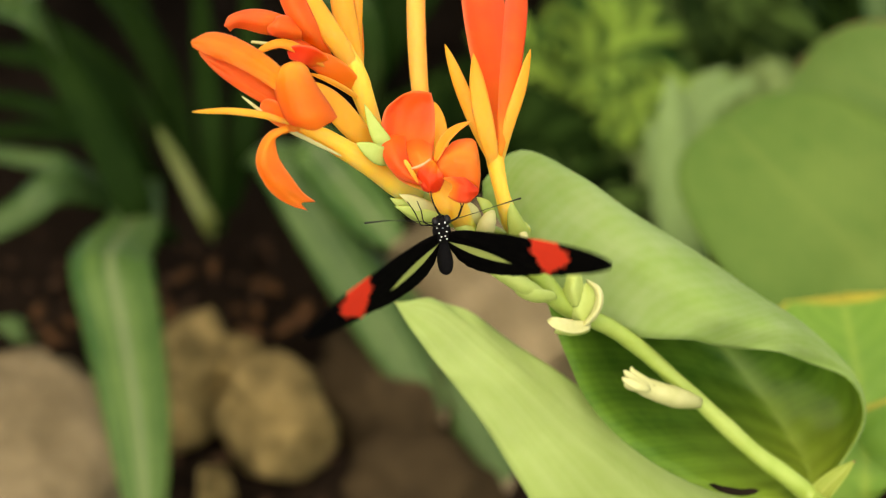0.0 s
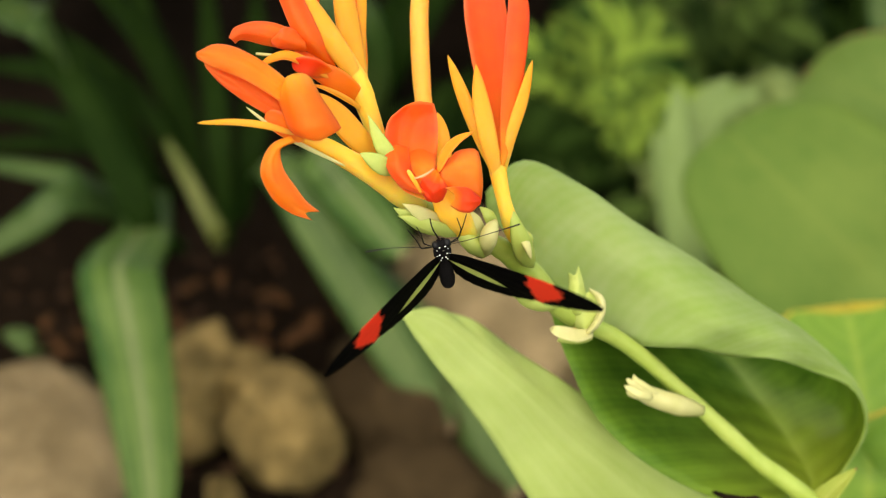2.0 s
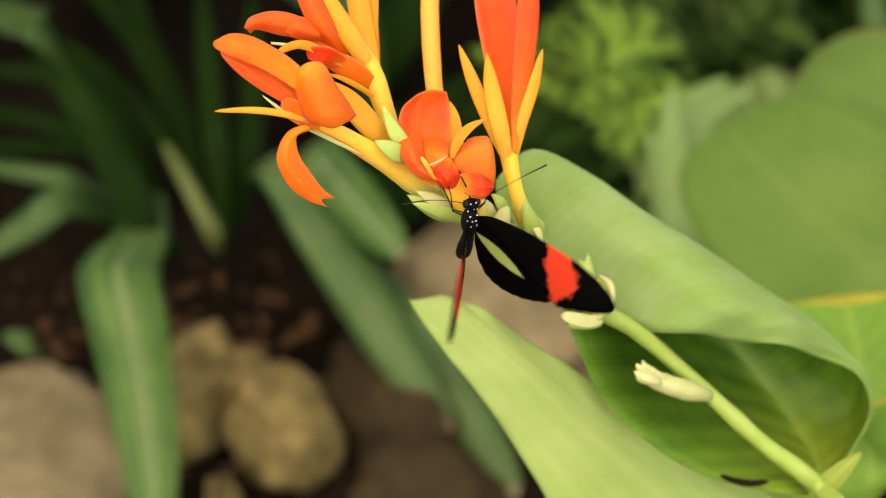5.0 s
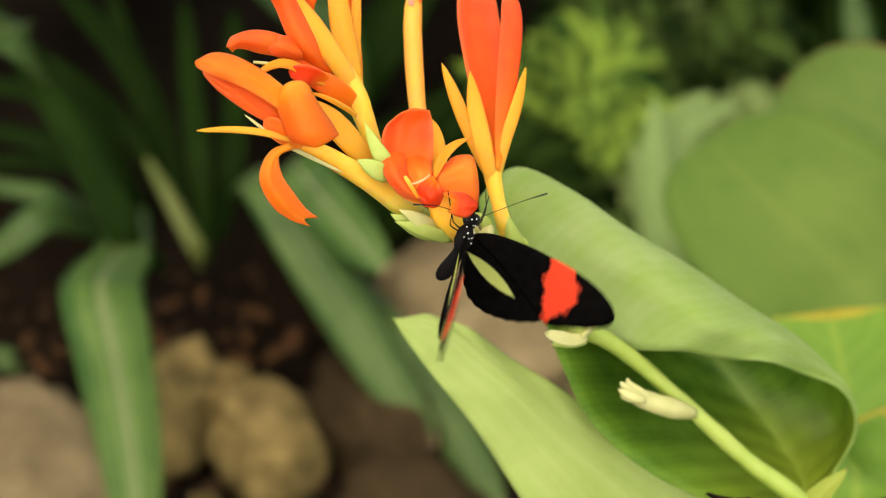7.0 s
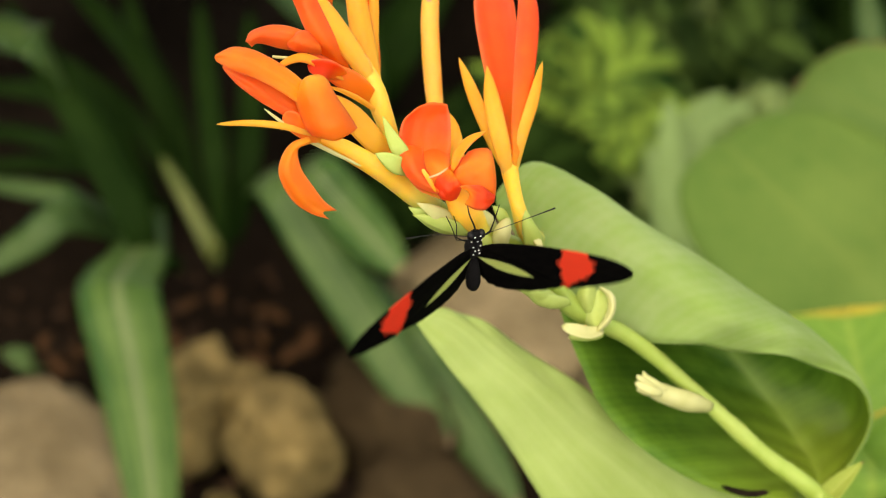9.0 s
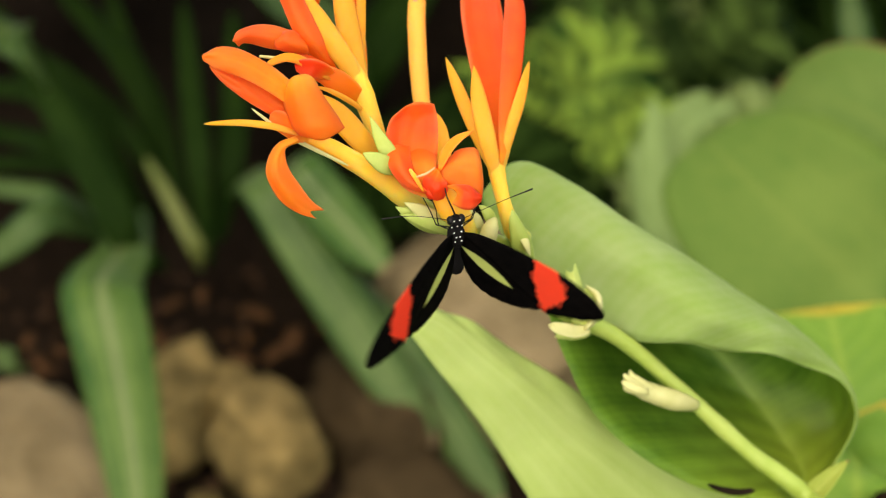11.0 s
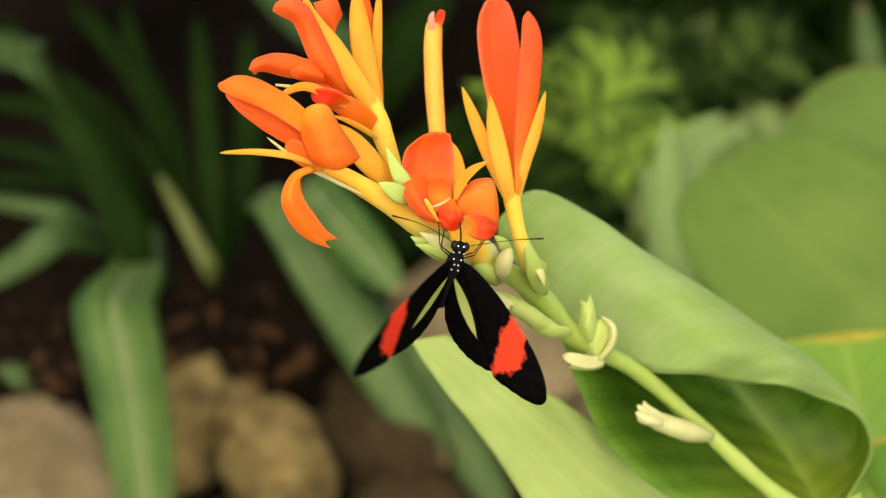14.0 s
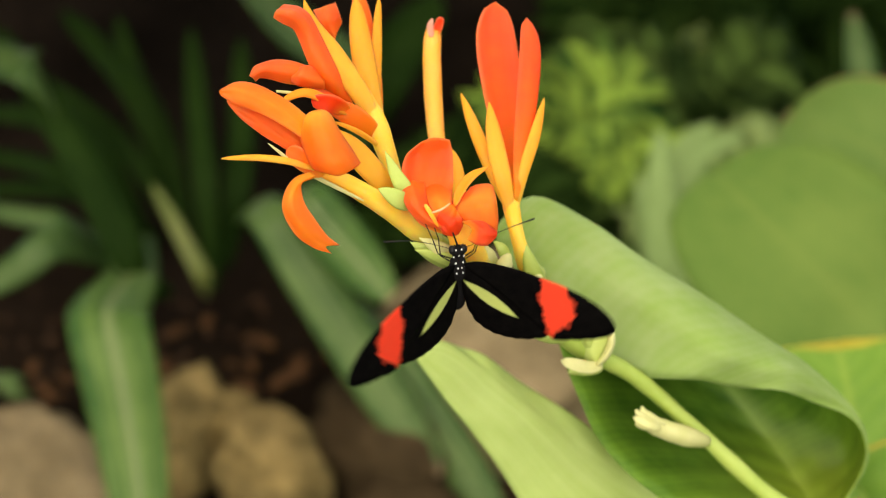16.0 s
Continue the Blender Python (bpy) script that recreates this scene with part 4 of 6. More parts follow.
bract([(0.0163, 0.3018, 0.4299), (0.0171, 0.3, 0.43), (0.0177, 0.2986, 0.4289), (0.0182, 0.2982, 0.4267)], 0.0022, facing(0.6, 0, 1), cup=-0.5, shape=(0.4, 0.9), material=CREAM)
bud([(0.0086, 0.2984, 0.4285), (0.0088, 0.297, 0.4326), (0.0096, 0.2977, 0.4353), (0.0105, 0.2995, 0.436)], [0.0010, 0.0019, 0.0017, 0.0006], "round cream seed bud", CREAM)
bud([(0.0079, 0.299, 0.4277), (0.0058, 0.2973, 0.4312), (0.004, 0.2976, 0.4334), (0.0031, 0.2992, 0.4346)], [0.0012, 0.0019, 0.0016, 0.0005], "pale green seed bud", PALE, seed=2)
bract([(0.0081, 0.3001, 0.4325), (0.0067, 0.2992, 0.4355), (0.0054, 0.2998, 0.4372), (0.0038, 0.3011, 0.4381)], 0.0032, facing(0.2, 0.2, 1), "pale pointed bract", CREAM, -0.6, (0.4, 0.9))
bract([(0.0109, 0.3013, 0.4326), (0.0096, 0.3011, 0.4356), (0.0085, 0.3015, 0.437), (0.0071, 0.3025, 0.4375)], 0.0030, facing(0.3, 0.2, 1), "pale pointed bract", PALE, -0.6, (0.4, 0.9))
bud([(0.0226, 0.3025, 0.4104), (0.018, 0.2999, 0.4152), (0.0136, 0.3001, 0.4187), (0.0093, 0.3018, 0.4209), (0.0071, 0.3033, 0.4213)], [0.0012, 0.0019, 0.0021, 0.0015, 0.0004], "slender pale green seed bud", PALE)
bract([(0.0117, 0.2989, 0.421), (0.0093, 0.2998, 0.4222), (0.0077, 0.3009, 0.4229), (0.0067, 0.3019, 0.4233)], 0.0017, facing(0, 0.4, 1), "torn cream bract", CREAM, -0.4, notch=0.5)
bract([(0.0109, 0.2984, 0.4204), (0.0086, 0.2992, 0.4214), (0.0072, 0.2998, 0.4214), (0.0058, 0.3, 0.4208)], 0.0017, facing(0, -0.3, 1), "torn cream bract", CREAM, -0.4, notch=0.5, seed=2)
bract([(0.0251, 0.3022, 0.4101), (0.0211, 0.2991, 0.4127), (0.0173, 0.2984, 0.4149), (0.0149, 0.2996, 0.4165)], 0.0044, facing(0, -0.6, 1), cup=-0.9)
lobe(None, [
    [(0.0303, 0.3046, 0.4005), (0.0269, 0.3058, 0.4038), (0.0267, 0.3067, 0.4067), (0.0292, 0.3079, 0.4084)],
    [(0.0312, 0.3028, 0.4015), (0.0306, 0.3038, 0.4054), (0.0311, 0.3053, 0.4082), (0.0317, 0.3077, 0.4098)],
    [(0.0327, 0.3047, 0.4006), (0.0349, 0.305, 0.4044), (0.0353, 0.306, 0.4075), (0.0328, 0.3089, 0.4097)]], PALE, 0.0004, ripple=0.0006, seed=4, name="bract", label="open pale green husk with a thin rim")
lobe(None, [
    [(0.031, 0.3025, 0.4011), (0.0341, 0.3024, 0.4042), (0.0356, 0.3037, 0.4078), (0.035, 0.306, 0.41), (0.032, 0.3087, 0.4103)],
    [(0.0312, 0.3017, 0.4024), (0.0336, 0.3017, 0.4058), (0.0347, 0.3029, 0.4087), (0.0342, 0.3051, 0.4104), (0.0321, 0.3082, 0.4104)],
    [(0.0315, 0.3033, 0.4021), (0.033, 0.3035, 0.4049), (0.0339, 0.3047, 0.4074), (0.0336, 0.3063, 0.4092), (0.0321, 0.3084, 0.4098)]], CREAM, 0.0004, ripple=0.0002, seed=5, name="bract", label="thick cream rim of the husk")
lobe(None, [
    [(0.0279, 0.3056, 0.4052), (0.0268, 0.306, 0.4083), (0.0273, 0.3072, 0.4116), (0.0274, 0.3096, 0.414)],
    [(0.0297, 0.3039, 0.4063), (0.0289, 0.304, 0.4106), (0.029, 0.3059, 0.4131), (0.0287, 0.3081, 0.4145)],
    [(0.0318, 0.3061, 0.4059), (0.0313, 0.3066, 0.4091), (0.0308, 0.3076, 0.4121), (0.0296, 0.3105, 0.4152)]], PALE, 0.0004, ripple=0.0004, seed=6, name="bract", label="upright pale bract with a split tip")
lobe(None, [
    [(0.0289, 0.3015, 0.4047), (0.0268, 0.2999, 0.4058), (0.025, 0.2992, 0.4057)],
    [(0.0289, 0.3004, 0.4032), (0.0269, 0.2988, 0.4044), (0.0251, 0.2984, 0.4046)]], AMBER, 0.0003, seed=7, name="bract", label="amber mouth of a withered flower")
bract([(0.033, 0.3032, 0.4016), (0.0293, 0.2998, 0.4037), (0.0259, 0.2986, 0.4055), (0.0229, 0.2993, 0.4064)], 0.0036, facing(0, 0.5, 1), "pale open bract", CREAM, 0.5, (0.4, 0.5), notch=0.7, ripple=0.05)
bract([(0.033, 0.3024, 0.4006), (0.0296, 0.2999, 0.4023), (0.0268, 0.2993, 0.4031), (0.0246, 0.2991, 0.4029)], 0.0026, facing(0, -0.5, 1), "pale open bract", PALE, -0.6, (0.4, 0.5), notch=0.5)
bud([(0.0601, 0.3072, 0.3743), (0.0554, 0.3048, 0.3776), (0.0505, 0.3034, 0.3807), (0.0457, 0.303, 0.3835), (0.042, 0.3034, 0.3856)], [0.0014, 0.0024, 0.0025, 0.0020, 0.0010], "cream spindle-shaped bud with a torn tip", CREAM)
bract([(0.0475, 0.3001, 0.3847), (0.0445, 0.2991, 0.3867), (0.0421, 0.2998, 0.3875), (0.0406, 0.3004, 0.3883)], 0.0020, facing(0, 0.1, 1), "torn cream bract", CREAM, -0.4, notch=0.6)
bract([(0.0488, 0.3021, 0.384), (0.0456, 0.3025, 0.3861), (0.0437, 0.3033, 0.3871), (0.043, 0.3042, 0.3883)], 0.0020, facing(0.1, 0.4, 1), "torn cream bract", CREAM, -0.4, notch=0.6)
bract([(0.0474, 0.3014, 0.3846), (0.0447, 0.3013, 0.3861), (0.0426, 0.3022, 0.3874), (0.0413, 0.3028, 0.3882)], 0.0024, facing(0, 0.4, 1), "torn cream bract", CREAM, -0.8)
bract([(0.0474, 0.3007, 0.3838), (0.0447, 0.3003, 0.3849), (0.0426, 0.3006, 0.3853), (0.0413, 0.3009, 0.3857)], 0.0022, facing(0, -0.3, 1), "torn cream bract", CREAM, -0.8)


# ---- broad leaves behind ----
def broad(points, width, face, label, material=None, **more):
    material = material or LEAF_BROAD
    root = Vector(points[0])
    ob = thing("broad_leaf_plant", (root.x, root.y, root.z), label, "plant")
    bm = blade(points, width, face, n=26, m=12, **more)
    bm.transform(Matrix.Translation(-root))
    leaf = part("leaf", bm, [material, material], ob)
    path = through_points(points, 26)
    part("leaf_stalk", tube([path[k] - root + AHEAD * 0.004 for k in (0, 1, 2, 3)], [0.003, 0.003, 0.0025, 0.002], 12, 10), material, ob)
    return ob


broad([(0.276, 0.743, 0), (0.2045, 0.5797, 0.1675), (0.1767, 0.5843, 0.1978), (0.1541, 0.6029, 0.2135), (0.1337, 0.6338, 0.2205), (0.1234, 0.659, 0.2203)], 0.098, facing(-0.15, 0.2, 1), "broad mid-green leaf leaning over the soil", shape=(0.4, 0.48), cup=0.2, seed=31)
broad([(0.328, 0.824, 0), (0.2505, 0.7014, 0.1609), (0.2206, 0.7116, 0.1902), (0.1953, 0.7385, 0.1922), (0.1806, 0.7672, 0.1801)], 0.075, facing(-0.2, 0.2, 1), "broad green leaf with a reddish margin reaching in from the side", LEAF_REDEDGE, shape=(0.4, 0.55), cup=0.25, seed=32)


# ---- strap-leaved plants on the dark side ----
def strap_plant(at, label, leaves):
    at = Vector(at)
    ob = thing("strap_leaf_plant", (at.x, at.y, at.z), label, "plant")
    for k, (points, width, face, material) in enumerate(leaves):
        bm = blade(points, width, face, (0.45, 0.5), -0.35, 0.0009, 30, 10, 0.004, seed=40 + k)
        bm.transform(Matrix.Translation(-at))
        part("leaf", bm, [material, material], ob)
    return ob


strap_plant((-0.168, 0.868, 0), "plant with long arching strap leaves, many coloured dark for shade", [
    ([(-0.189, 0.928, 0), (-0.1743, 0.799, 0.0584), (-0.1737, 0.7471, 0.0813), (-0.1714, 0.7169, 0.0914), (-0.161, 0.6794, 0.0791), (-0.1474, 0.624, 0.0618), (-0.1386, 0.5699, 0.0331)], 0.043, facing(0.1, 0.5, 1), STRAP),
    ([(-0.16, 0.856, 0), (-0.1698, 0.8019, 0.0621), (-0.1969, 0.8352, 0.1047), (-0.2261, 0.8712, 0.1346), (-0.2543, 0.9038, 0.1601)], 0.024, facing(0.4, 0.2, 1), STRAP_SHADED),
    ([(-0.173, 0.879, 0), (-0.2069, 0.8238, 0.0739), (-0.2302, 0.8191, 0.0842), (-0.2657, 0.8148, 0.0949)], 0.014, facing(0, 0.5, 1), STRAP_GREY),
    ([(-0.172, 0.876, 0), (-0.2112, 0.8097, 0.0722), (-0.2331, 0.7895, 0.0706), (-0.2573, 0.7665, 0.0655)], 0.020, facing(0.2, 0.2, 1), STRAP_GREY),
    ([(-0.139, 0.856, 0), (-0.1309, 0.8026, 0.047), (-0.1431, 0.8112, 0.0736), (-0.1625, 0.8392, 0.0935)], 0.011, facing(0.4, 0, 1), SPEAR),
    ([(-0.135, 0.856, 0), (-0.1379, 0.877, 0.0608), (-0.1449, 0.9232, 0.0874), (-0.1518, 0.9747, 0.1209)], 0.016, facing(0.2, 0, 1), STRAP_SHADED),
    ([(-0.18, 0.909, 0), (-0.2075, 0.9126, 0.0738), (-0.244, 0.9306, 0.0807), (-0.2883, 0.9424, 0.0795)], 0.016, facing(0, 0.3, 1), STRAP_SHADED),
    ([(-0.164, 0.928, 0), (-0.1866, 0.9617, 0.0718), (-0.2172, 1.01, 0.0848), (-0.245, 1.0347, 0.1002)], 0.018, facing(0.2, 0.2, 1), STRAP_SHADED),
    ([(-0.178, 0.891, 0), (-0.215, 0.8728, 0.0717), (-0.2508, 0.8895, 0.0767), (-0.2845, 0.8915, 0.0794)], 0.014, facing(0, 0.4, 1), STRAP_SHADED),
    ([(-0.173, 0.909, 0), (-0.2006, 0.8914, 0.0468), (-0.2406, 0.904, 0.0466), (-0.2926, 0.9029, 0.0452)], 0.014, facing(0, 0.4, 1), STRAP_SHADED),
    ([(-0.159, 0.909, 0), (-0.1868, 0.923, 0.0547), (-0.2203, 0.951, 0.0743), (-0.265, 0.9771, 0.0914)], 0.014, facing(0.1, 0.3, 1), STRAP_SHADED),
    ([(-0.154, 0.903, 0), (-0.1739, 0.957, 0.0495), (-0.1936, 0.9901, 0.0756), (-0.2063, 1.0235, 0.1021)], 0.016, facing(0.2, 0.3, 1), STRAP_SHADED),
    ([(-0.131, 0.879, 0), (-0.1216, 0.8936, 0.0495), (-0.1203, 0.9359, 0.0713), (-0.1225, 0.988, 0.1055)], 0.018, facing(0, 0.3, 1), STRAP_SHADED),
    ([(-0.211, 0.928, 0), (-0.2216, 0.8579, 0.15), (-0.2393, 0.8612, 0.1624), (-0.263, 0.8626, 0.1723)], 0.030, facing(0.3, 0.7, 1), STRAP_GREY),
    ([(-0.232, 0.762, 0), (-0.2319, 0.7437, 0.0201), (-0.2381, 0.7465, 0.0237), (-0.2475, 0.7475, 0.025)], 0.014, facing(0.1, 0.8, 1), SHRUB),
])
strap_plant((-0.128, 0.928, 0), "plant with broad grey-green strap leaves bent over", [
    ([(-0.129, 0.934, 0), (-0.0994, 0.8216, 0.0883), (-0.0744, 0.7877, 0.0714), (-0.0528, 0.7573, 0.0542), (-0.034, 0.7306, 0.0369), (-0.0163, 0.7068, 0.0218), (0.0014, 0.6849, 0.0075)], 0.031, facing(-0.2, 0.4, 1), STRAP_GREY),
    ([(-0.09, 0.959, 0), (-0.0762, 0.8187, 0.0999), (-0.0564, 0.7902, 0.092), (-0.0389, 0.7671, 0.0845), (-0.0235, 0.7486, 0.0765)], 0.031, facing(-0.3, 0.4, 1), STRAP),
    ([(-0.063, 0.856, 0), (-0.0288, 0.7517, 0.0353), (-0.0055, 0.7203, 0.015), (0.0164, 0.6884, 0.0007), (0.0356, 0.6541, -0.0117)], 0.032, facing(-0.3, 0.3, 1), STRAP_GREY),
    ([(-0.048, 0.998, 0), (-0.0552, 0.9736, 0.0879), (-0.091, 0.985, 0.1196), (-0.1236, 0.9948, 0.1492)], 0.032, facing(0, 0.4, 1), STRAP_GREY),
    ([(0.293, 0.953, 0), (0.2641, 0.8934, 0.098), (0.2599, 0.9227, 0.1192), (0.2573, 0.9523, 0.1409)], 0.02, facing(-0.2, 0.2, 1), STRAP_GREY),
    ([(-0.052, 1.02, 0), (-0.0353, 1.0225, 0.0521), (-0.0167, 1.0498, 0.0708), (0.0061, 1.0661, 0.0917)], 0.040, facing(0, 0.3, 1), STRAP_SHADED),
])


strap_plant((0.138, 0.762, 0), "plant with soft grey-green leaves beside ferns", [
    ([(0.138, 0.762, 0), (0.1316, 0.7586, 0.0716), (0.1255, 0.7868, 0.1077), (0.1252, 0.8234, 0.1384)], 0.022, facing(0.1, 0.2, 1), LEAF_GREY),
    ([(0.131, 0.767, 0), (0.1256, 0.7802, 0.0588), (0.1193, 0.8034, 0.0884), (0.1152, 0.8249, 0.1078)], 0.014, facing(-0.2, 0.2, 1), LEAF_GREY),
    ([(0.147, 0.767, 0), (0.1374, 0.7935, 0.0839), (0.146, 0.8246, 0.1155), (0.1768, 0.8469, 0.1198)], 0.018, facing(0.2, 0.5, 1), LEAF_GREY),
    ([(0.147, 0.767, 0), (0.1357, 0.8075, 0.0855), (0.1418, 0.8411, 0.1123), (0.1625, 0.8594, 0.1194)], 0.016, facing(-0.2, 0.3, 1), LEAF_GREY),
])


# ---- ferns ----
def fern(at, fronds, label, material):
    at = Vector(at)
    ob = thing("fern", (at.x, at.y, at.z), label, "fern", "ferns")
    for points, span in fronds:
        path = through_points([at, *points], 42)
        bm = tube([p - at for p in path[::8]], [0.0016, 0.0012, 0.001, 0.0008, 0.0006, 0.0003], 12, 6)
        for k in range(6, 42):
            s = k / 42
            if random.random() < 0.25:
                continue
            t = (path[k] - path[k - 1]).normalized()
            side = t.cross(facing(0, 0.4, 1)).normalized()
            reach = span * random.uniform(0.8, 1.35) * profile(0.12 + s * 0.86, 0.7, 0.7)
            for sign in (-1, 1):
                d = (side * sign + t * 0.45 + Vector((0, 0, random.uniform(-0.25, 0.1)))).normalized()
                p = path[k] - at
                blade([p, p + d * reach * 0.55, p + d * reach - Vector((0, 0, reach * 0.15))], span * random.uniform(0.12, 0.26), facing(random.uniform(-0.9, 0.9), random.uniform(-0.1, 0.9), 1), (0.4, 0.6), 0.3, 0.0005, 4, 2, bm=bm, seed=k)
        part("frond", bm, [material, material], ob)
    return ob


def fern_plant(at, count, reach, span, label, material, seed, spread=(0, 360), lift=(0.25, 0.7)):
    """Fronds that rise from one crown and arch over."""
    random.seed(seed)
    fronds = []
    for k in range(count):
        a = radians(random.uniform(*spread))
        r, h = reach * random.uniform(0.6, 1.1), reach * random.uniform(*lift)
        d = Vector((math.cos(a), math.sin(a), 0))
        b = Vector(at)
        fronds.append(([b + d * r * 0.35 + Vector((0, 0, h * 0.75)), b + d * r * 0.7 + Vector((0, 0, h)), b + d * r + Vector((0, 0, h * random.uniform(0.45, 0.85)))], span * random.uniform(0.7, 1.2)))
    return fern(at, fronds, label, material)


fern_plant((0.076, 1.003, 0), 9, 0.05, 0.036, "bright yellow-green fern in front of dark shade", FERN, 5, lift=(0.4, 1.0))
fern_plant((0.123, 0.95, 0), 7, 0.04, 0.026, "bright yellow-green fern in front of dark shade", FERN, 6, lift=(0.6, 1.4))
fern_plant((0.118, 1.079, 0), 4, 0.06, 0.030, "fern with half shade put into its colour", FERN_HALF_SHADED, 7)
fern_plant((0.098, 0.985, 0), 5, 0.045, 0.040, "bright yellow-green fern in front of dark shade", FERN, 21, lift=(1.0, 1.7))
fern_plant((0.155, 0.93, 0), 5, 0.036, 0.030, "bright yellow-green fern in front of dark shade", FERN, 22, lift=(0.7, 1.4))
fern_plant((0.184, 0.909, 0), 9, 0.06, 0.036, "grey-green fern in the shade of broad leaves", FERN_GREY, 9, lift=(0.4, 1.0))
fern_plant((0.091, 0.897, 0), 5, 0.04, 0.03, "fern with half shade put into its colour", FERN_HALF_SHADED, 10, lift=(0.2, 0.5))
fern_plant((0.184, 1.028, 0), 5, 0.065, 0.036, "fern with half shade put into its colour", FERN_HALF_SHADED, 11, lift=(0.3, 0.9))
fern_plant((0.027, 0.928, 0), 8, 0.08, 0.04, "fern with deep shade put into its colour", FERN_SHADED, 12, lift=(0.2, 0.5))
# two darkened ferns fill the far right, where there is only shade
fern_plant((0.262, 1.13, 0), 12, 0.075, 0.045, "fern with deep shade put into its colour", FERN_SHADED, 15, lift=(0.3, 0.9))
fern_plant((0.16, 1.17, 0), 12, 0.075, 0.045, "fern with deep shade put into its colour", FERN_SHADED, 16, lift=(0.3, 0.9))
fern_plant((0.201, 1.072, 0), 6, 0.06, 0.03, "grey-green fern in the shade of broad leaves", FERN_GREY, 14)

# ---- shrubs added out of view, overhanging the dark side to shade it ----
def shrub(at, boughs, count, label, seed):
    """A crooked trunk, boughs that arch over, and many leaves along them."""
    random.seed(seed)
    at = Vector(at)
    ob = thing("shrub", (at.x, at.y, at.z), label, "shrub", "shrubs over the bed")
    fork = Vector((0.02, -0.03, 0.24))
    part("trunk", tube([(0, 0, -0.02), (0.012, -0.01, 0.1), fork], [0.016, 0.012, 0.009], 12, 10, lumps=0.2, seed=seed), BARK, ob)
    bm = bmesh.new()
    for points in boughs:
        path = through_points([fork, *(Vector(p) - at for p in points)], 30)
        part("bough", tube(path[::3], [0.008, 0.007, 0.006, 0.005, 0.0045, 0.004, 0.0035, 0.003, 0.0025, 0.002, 0.001], 20, 8, lumps=0.15), BARK, ob)
        for _ in range(count):
            k = random.randint(6, 30)
            p = path[k] + Vector((random.gauss(0, 0.03), random.gauss(0, 0.03), random.uniform(-0.015, 0.05)))
            a, size = random.uniform(0, 6.28), random.uniform(0.03, 0.055)
            d = Vector((math.cos(a), math.sin(a), random.uniform(-0.5, 0.2)))
            blade([p, p + d * size * 0.5, p + d * size - Vector((0, 0, size * 0.2))], size * 0.45, (random.uniform(-0.4, 0.4), random.uniform(-0.4, 0.4), 1), (0.5, 0.6), 0.3, 0.0005, 4, 2, bm=bm)
    part("foliage", bm, [SHRUB, SHRUB], ob)
    return ob


shrub((-0.40, 1.36, -0.02), [
    [(-0.36, 1.20, 0.30), (-0.28, 1.02, 0.31), (-0.24, 0.88, 0.27)],
    [(-0.30, 1.22, 0.29), (-0.17, 1.06, 0.29), (-0.11, 0.92, 0.26)],
    [(-0.24, 1.26, 0.28), (-0.08, 1.12, 0.27), (0.00, 1.01, 0.24)],
    [(-0.46, 1.18, 0.31), (-0.42, 1.02, 0.30), (-0.37, 0.87, 0.27)],
    [(-0.26, 1.34, 0.28), (-0.10, 1.26, 0.27), (0.04, 1.18, 0.24)],
], 320, "dense dark green shrub added out of view to shade the strap-leaved plants", 61)
shrub((0.42, 1.40, -0.02), [
    [(0.40, 1.22, 0.24), (0.35, 1.08, 0.22), (0.28, 1.00, 0.18)],
    [(0.36, 1.30, 0.26), (0.28, 1.22, 0.26), (0.20, 1.18, 0.22)],
    [(0.36, 1.26, 0.24), (0.30, 1.14, 0.22), (0.23, 1.08, 0.18)],
    [(0.42, 1.24, 0.30), (0.38, 1.14, 0.32), (0.32, 1.06, 0.28)],
    [(0.34, 1.38, 0.28), (0.22, 1.34, 0.30), (0.10, 1.28, 0.26)],
], 260, "dense dark green shrub added out of view to shade the ferns", 62)

# ---- leaf litter ----
random.seed(9)


def dead_leaf(at, size, turn):
    at = Vector(at) + Vector((0, 0, 0.004))
    d = Vector((math.cos(turn), math.sin(turn), 0.05))
    bm = blade([-d * size, Vector((0, 0, size * 0.25)), d * size], size * 0.9, (0, 0, 1), (0.5, 0.5), 0.6, 0.0006, 10, 6, 0.08, seed=int(turn * 10))
    ob = part("dead_leaf", bm, LITTER, None)
    ob.location = at
    return tagged(ob, "curled reddish-brown dead leaf on the soil", "dead leaf", "leaf litter")


for at in ((-0.224, 0.762, 0), (-0.214, 0.772, 0), (-0.118, 0.782, 0), (-0.085, 0.767, 0), (-0.151, 0.813, 0), (-0.075, 0.829, 0), (-0.104, 0.802, 0), (-0.227, 0.733, 0), (-0.06, 0.792, 0), (-0.11, 0.762, 0), (-0.157, 0.782, 0), (-0.136, 0.824, 0), (-0.107, 0.782, 0), (-0.079, 0.782, 0), (-0.217, 0.752, 0), (-0.232, 0.782, 0), (-0.053, 0.767, 0)):
    dead_leaf(at, random.uniform(0.005, 0.013), random.uniform(0, 6.28))


